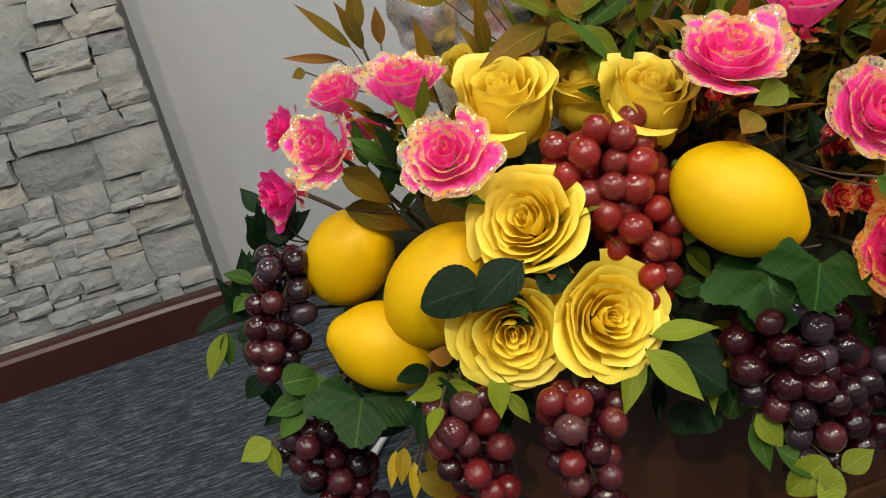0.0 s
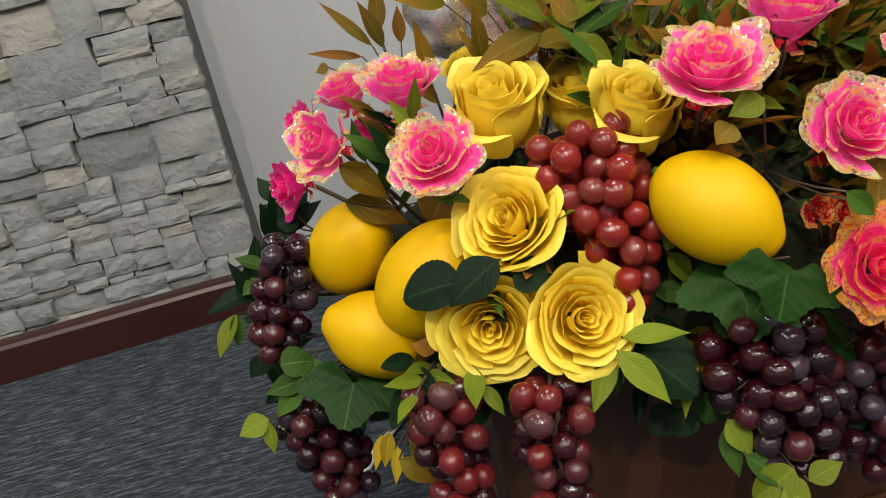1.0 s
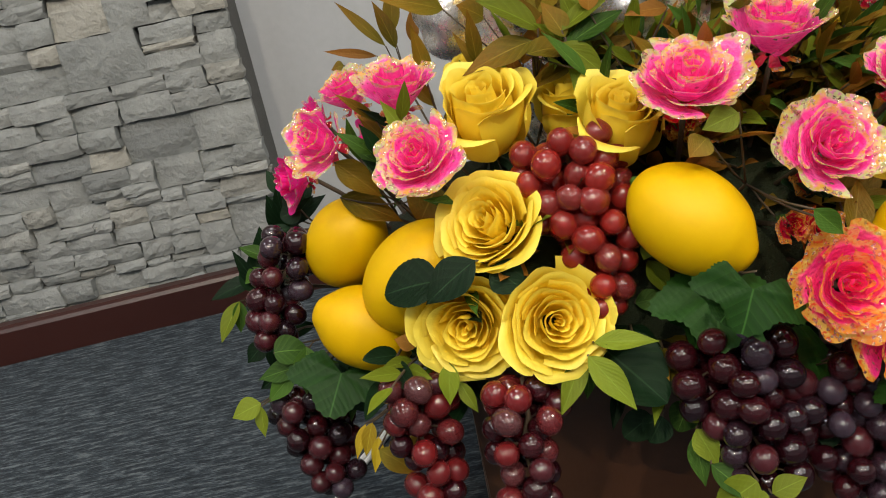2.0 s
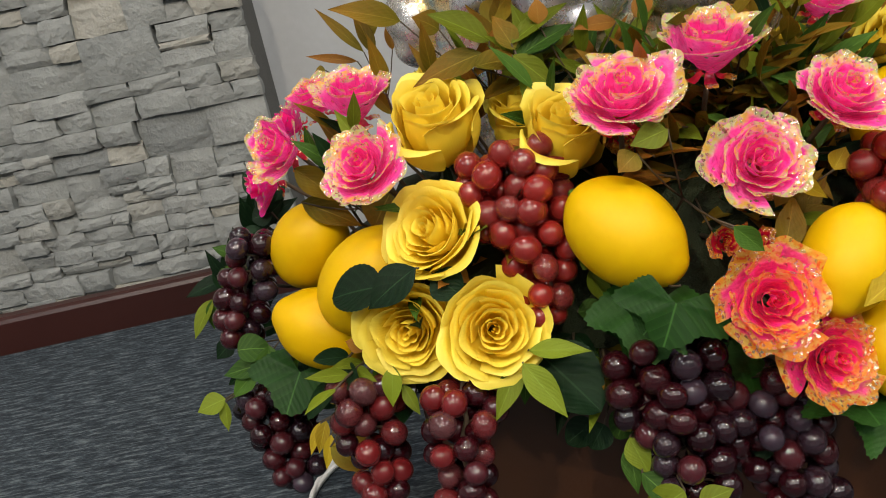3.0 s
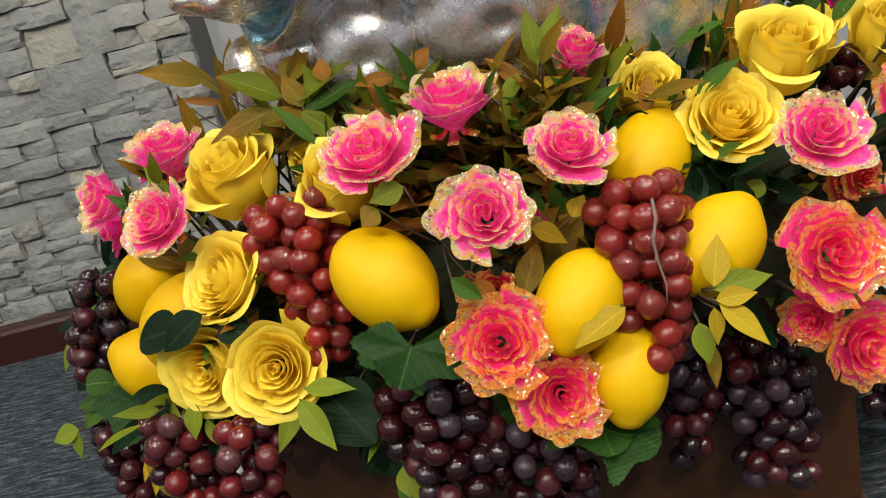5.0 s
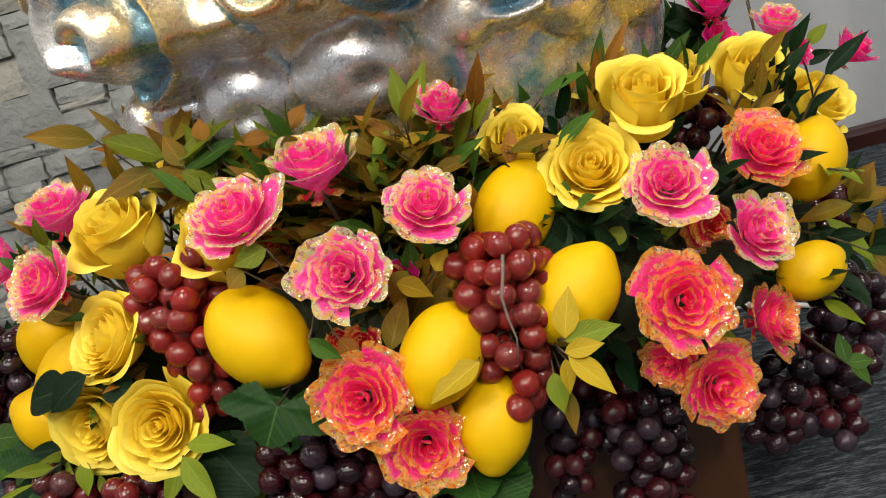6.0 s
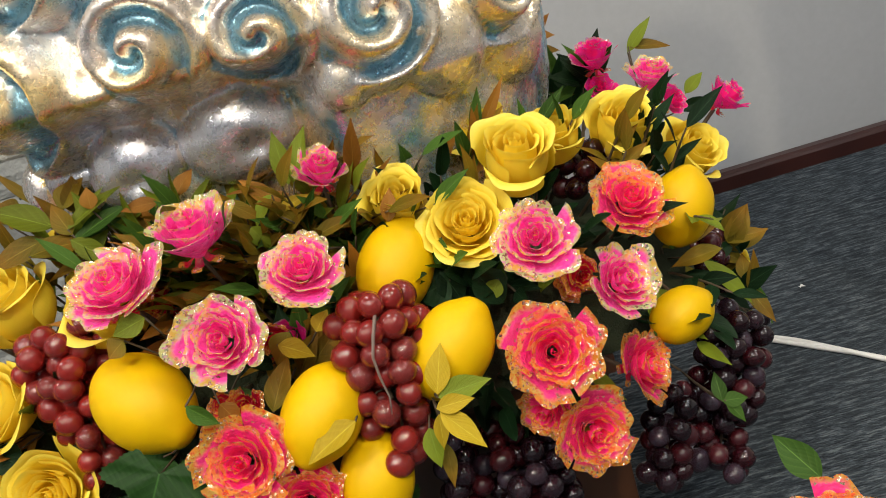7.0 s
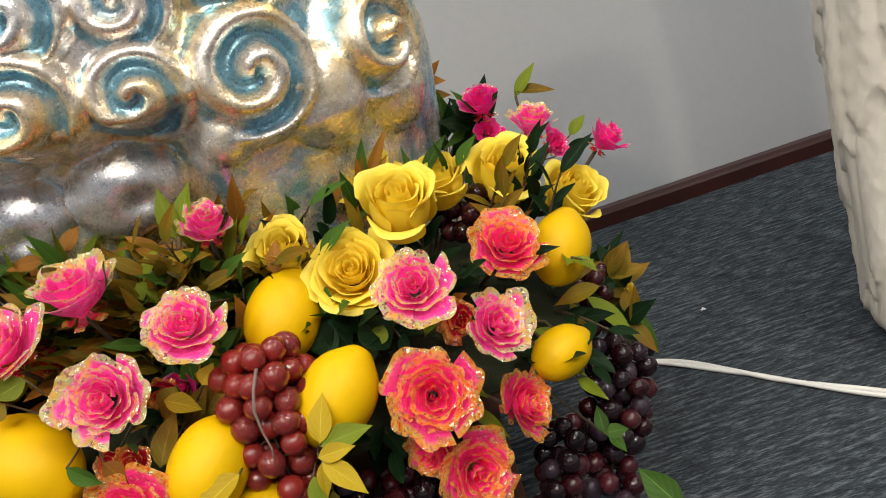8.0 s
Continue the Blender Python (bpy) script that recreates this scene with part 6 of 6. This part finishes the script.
sprig([('lance', 'green', (0.851, 1.041, 0.474), (0.855, 1.032, 0.522), 0.026), ('lance', 'dark', (0.848, 1.042, 0.476), (0.873, 1.040, 0.505), 0.025), ('lance', 'green', (0.851, 1.040, 0.467), (0.823, 1.029, 0.498), 0.025), ('lance', 'dark', (0.847, 1.040, 0.465), (0.864, 1.017, 0.511), 0.019), ('lance', 'green', (0.860, 1.038, 0.468), (0.890, 1.028, 0.433), 0.026)])
sprig([('lance', 'dark', (0.891, 1.016, 0.487), (0.910, 1.014, 0.529), 0.019), ('lance', 'green', (0.886, 1.016, 0.481), (0.872, 1.003, 0.525), 0.023), ('lance', 'dark', (0.889, 1.015, 0.481), (0.897, 1.016, 0.520), 0.018), ('lance', 'green', (0.891, 1.014, 0.477), (0.911, 0.986, 0.509), 0.023), ('lance', 'green', (0.883, 1.015, 0.475), (0.839, 0.996, 0.468), 0.018)])
sprig([('lance', 'green', (0.858, 1.016, 0.452), (0.884, 0.987, 0.472), 0.018), ('lance', 'dark', (0.865, 1.013, 0.445), (0.883, 0.990, 0.488), 0.021), ('lance', 'dark', (0.865, 1.012, 0.440), (0.893, 0.996, 0.483), 0.019), ('lance', 'dark', (0.856, 1.015, 0.447), (0.877, 1.031, 0.478), 0.023), ('lance', 'green', (0.856, 1.014, 0.442), (0.861, 1.004, 0.398), 0.018)])
sprig([('lance', 'dark', (0.883, 1.002, 0.474), (0.911, 0.991, 0.503), 0.022), ('lance', 'dark', (0.879, 1.003, 0.476), (0.844, 0.983, 0.500), 0.024), ('lance', 'dark', (0.882, 1.000, 0.461), (0.903, 1.018, 0.484), 0.02), ('lance', 'dark', (0.889, 1.001, 0.473), (0.862, 0.996, 0.512), 0.023), ('lance', 'green', (0.887, 0.999, 0.461), (0.920, 0.994, 0.434), 0.025)])
sprig([('lance', 'dark', (0.976, 0.873, 0.284), (0.954, 0.878, 0.313), 0.024), ('lance', 'olive', (0.972, 0.869, 0.275), (0.939, 0.865, 0.308), 0.023), ('lance', 'olive', (0.971, 0.875, 0.286), (1.009, 0.881, 0.303), 0.02), ('lance', 'dark', (0.971, 0.874, 0.283), (0.985, 0.874, 0.318), 0.021), ('lance', 'olive', (0.974, 0.869, 0.274), (0.946, 0.886, 0.258), 0.022)])
sprig([('lance', 'olive', (0.954, 0.866, 0.307), (0.976, 0.852, 0.342), 0.024), ('lance', 'olive', (0.956, 0.864, 0.304), (0.995, 0.848, 0.314), 0.021), ('lance', 'olive', (0.964, 0.863, 0.306), (0.985, 0.859, 0.335), 0.024), ('lance', 'olive', (0.962, 0.859, 0.298), (0.972, 0.857, 0.336), 0.025), ('lance', 'dark', (0.965, 0.861, 0.302), (0.922, 0.860, 0.289), 0.02)])
sprig([('lance', 'dark', (0.955, 0.889, 0.299), (0.924, 0.909, 0.318), 0.022), ('lance', 'dark', (0.966, 0.887, 0.301), (0.966, 0.909, 0.331), 0.018), ('lance', 'dark', (0.964, 0.887, 0.300), (0.950, 0.916, 0.321), 0.021), ('lance', 'dark', (0.960, 0.893, 0.311), (0.993, 0.878, 0.323), 0.019), ('lance', 'dark', (0.959, 0.888, 0.298), (0.943, 0.897, 0.269), 0.019)])
sprig([('lance', 'olive', (0.963, 0.845, 0.265), (0.973, 0.866, 0.289), 0.019), ('lance', 'dark', (0.956, 0.844, 0.258), (0.983, 0.816, 0.286), 0.024), ('lance', 'dark', (0.953, 0.843, 0.256), (0.967, 0.869, 0.276), 0.024), ('lance', 'olive', (0.964, 0.839, 0.254), (0.975, 0.832, 0.299), 0.018), ('lance', 'olive', (0.963, 0.842, 0.259), (0.973, 0.809, 0.233), 0.019)])


# ---------------------------------------------------------------- foliage that fills the bed
FILL = random.Random(77)
SKINS = ["dark", "dark", "olive", "olive", "green", "bronze", "dark", "lime"]
for k in range(96):
    x = FILL.uniform(0.17, 0.90)
    if k % 3 == 0:
        y, z, aim = FILL.uniform(0.80, 0.85), FILL.uniform(0.33, 0.38), (0.6 * (x - MX), -0.7, FILL.uniform(0.1, 0.6))
    elif k % 3 == 1:
        y, z, aim = FILL.uniform(0.82, 0.90), FILL.uniform(0.37, 0.41), (0.7 * (x - MX), -0.3, FILL.uniform(0.5, 1.0))
    else:
        y, z, aim = FILL.uniform(0.79, 0.83), FILL.uniform(0.27, 0.32), (0.6 * (x - MX), -0.6, FILL.uniform(-0.6, 0.2))
    skin = FILL.choice(SKINS)
    filler((x, y, z), aim, FILL.choice((4, 5)), "oval" if skin == "dark" and FILL.random() < 0.5 else "lance", skin, 0.042, 0.015, 300 + k)

WARM = ["olive", "olive", "lime", "bronze", "green", "olive", "dark"]
for k in range(50):
    x = FILL.uniform(0.40, 0.60)
    filler((x, FILL.uniform(0.80, 0.87), FILL.uniform(0.36, 0.43)), (FILL.uniform(-0.5, 0.5), FILL.uniform(-0.6, -0.2), FILL.uniform(0.3, 0.8)), 4, "lance", FILL.choice(WARM), 0.044, 0.015, 600 + k)
for k in range(46):
    x = FILL.uniform(0.44, 0.64)
    filler((x, FILL.uniform(0.82, 0.90), FILL.uniform(0.40, 0.44)), (FILL.uniform(-0.7, 0.7), FILL.uniform(-0.8, -0.2), FILL.uniform(0.2, 0.7)), 5, "lance", FILL.choice(WARM[:6]), 0.052, 0.017, 900 + k)
for k in range(26):
    x = FILL.uniform(0.22, 0.62) if k < 19 else FILL.uniform(0.68, 0.80)
    filler((x, FILL.uniform(0.855, 0.88), FILL.uniform(0.41, 0.44)), (FILL.uniform(-0.5, 0.5), FILL.uniform(-0.15, 0.1), FILL.uniform(0.6, 1.0)), 3, "lance", FILL.choice(WARM), 0.050, 0.016, 700 + k)

for ob in PATTERNS:
    for o in (*ob.children_recursive, ob):
        bpy.data.objects.remove(o)

# ---------------------------------------------------------------- the stacked-stone pier
PIER_X, PIER_Y = -0.150, 2.14
pier = setting("wall_stone", block("wall_stone", -2.6, PIER_X - 0.012, PIER_Y + 0.022, 2.34, -0.40, 2.6, MORTAR), "grey stacked ledge-stone facing on a wall pier", "stone wall")


def stone_data(w, h, rnd):
    """One split stone: a slightly skew block whose face is broken into low facets. Its back lies in the plane y = 0."""
    out = rnd.uniform(0.024, 0.048)
    jx, jz = min(0.004, 0.05 * w), min(0.0025, 0.05 * h)
    n = 4
    verts = []
    tilt, slope = rnd.uniform(-0.010, 0.010), rnd.uniform(-0.008, 0.008)
    sh = rnd.uniform(-0.006, 0.006)
    for j in range(n):
        for i in range(n):
            u, v = i / (n - 1), j / (n - 1)
            edge = (i in (0, n - 1)) + (j in (0, n - 1))
            x = -w / 2 + w * u + rnd.uniform(-jx, jx) + sh * (v - 0.5)
            z = -h / 2 + h * v + rnd.uniform(-jz, jz)
            verts.append((x, -(out - 0.0035 * edge + rnd.uniform(-0.0024, 0.0024) + tilt * (u - 0.5) + slope * (v - 0.5)), z))
    faces = [(j * n + i, j * n + i + 1, (j + 1) * n + i + 1, (j + 1) * n + i) for j in range(n - 1) for i in range(n - 1)]
    ring = [i for i in range(n)] + [j * n + n - 1 for j in range(1, n)] + [(n - 1) * n + i for i in range(n - 2, -1, -1)] + [j * n for j in range(n - 2, 0, -1)]
    o = len(verts)
    verts += [(verts[k][0] * 0.985, 0.0, verts[k][2] * 0.97) for k in ring]
    m = len(ring)
    for k in range(m):
        k2 = (k + 1) % m
        faces.append((ring[k2], ring[k], o + k, o + k2))
    return verts, faces


ROCK = random.Random(5)
rest = []


def split(x, z, w, h):
    """Breaks a patch of the facing into stones of unlike size."""
    if w > max(0.13, 3.0 * h) or (w > 0.19 and h < 0.13 and ROCK.random() < 0.5):
        c = ROCK.uniform(0.35, 0.65)
        return split(x, z, w * c, h) + split(x + w * c, z, w * (1 - c), h)
    if h > 0.115 or (h > 0.06 and ROCK.random() < 0.50):
        c = ROCK.choice((0.28, 0.38, 0.5, 0.62, 0.72))
        return split(x, z, w, h * c) + split(x, z + h * c, w, h * (1 - c))
    return [(x, z, w, h)]


z = -0.39
while z < 2.58:
    h = ROCK.uniform(0.09, 0.17)
    x = PIER_X
    while x > -2.6:
        w = min(ROCK.uniform(0.20, 0.42), x + 2.601)
        for xx, zz, ww, hh in split(x - w, z, w, h):
            data = stone_data(ww - 0.0014, hh - 0.0014, ROCK)
            if -1.10 < xx and -0.2 < zz < 0.74:
                st = under("stone", mesh_of("stone", *data, STONE, smooth=False), pier)
                st.location = (xx + ww / 2, PIER_Y + 0.02, zz + hh / 2)
            else:
                rest.append(([(a + xx + ww / 2, b + PIER_Y + 0.02, c2 + zz + hh / 2) for a, b, c2 in data[0]], data[1]))
        x -= w
    z += h
v, f = join_data(rest)
tagged(under("stones", mesh_of("stones", v, f, STONE, smooth=False), pier), kind="stuff")
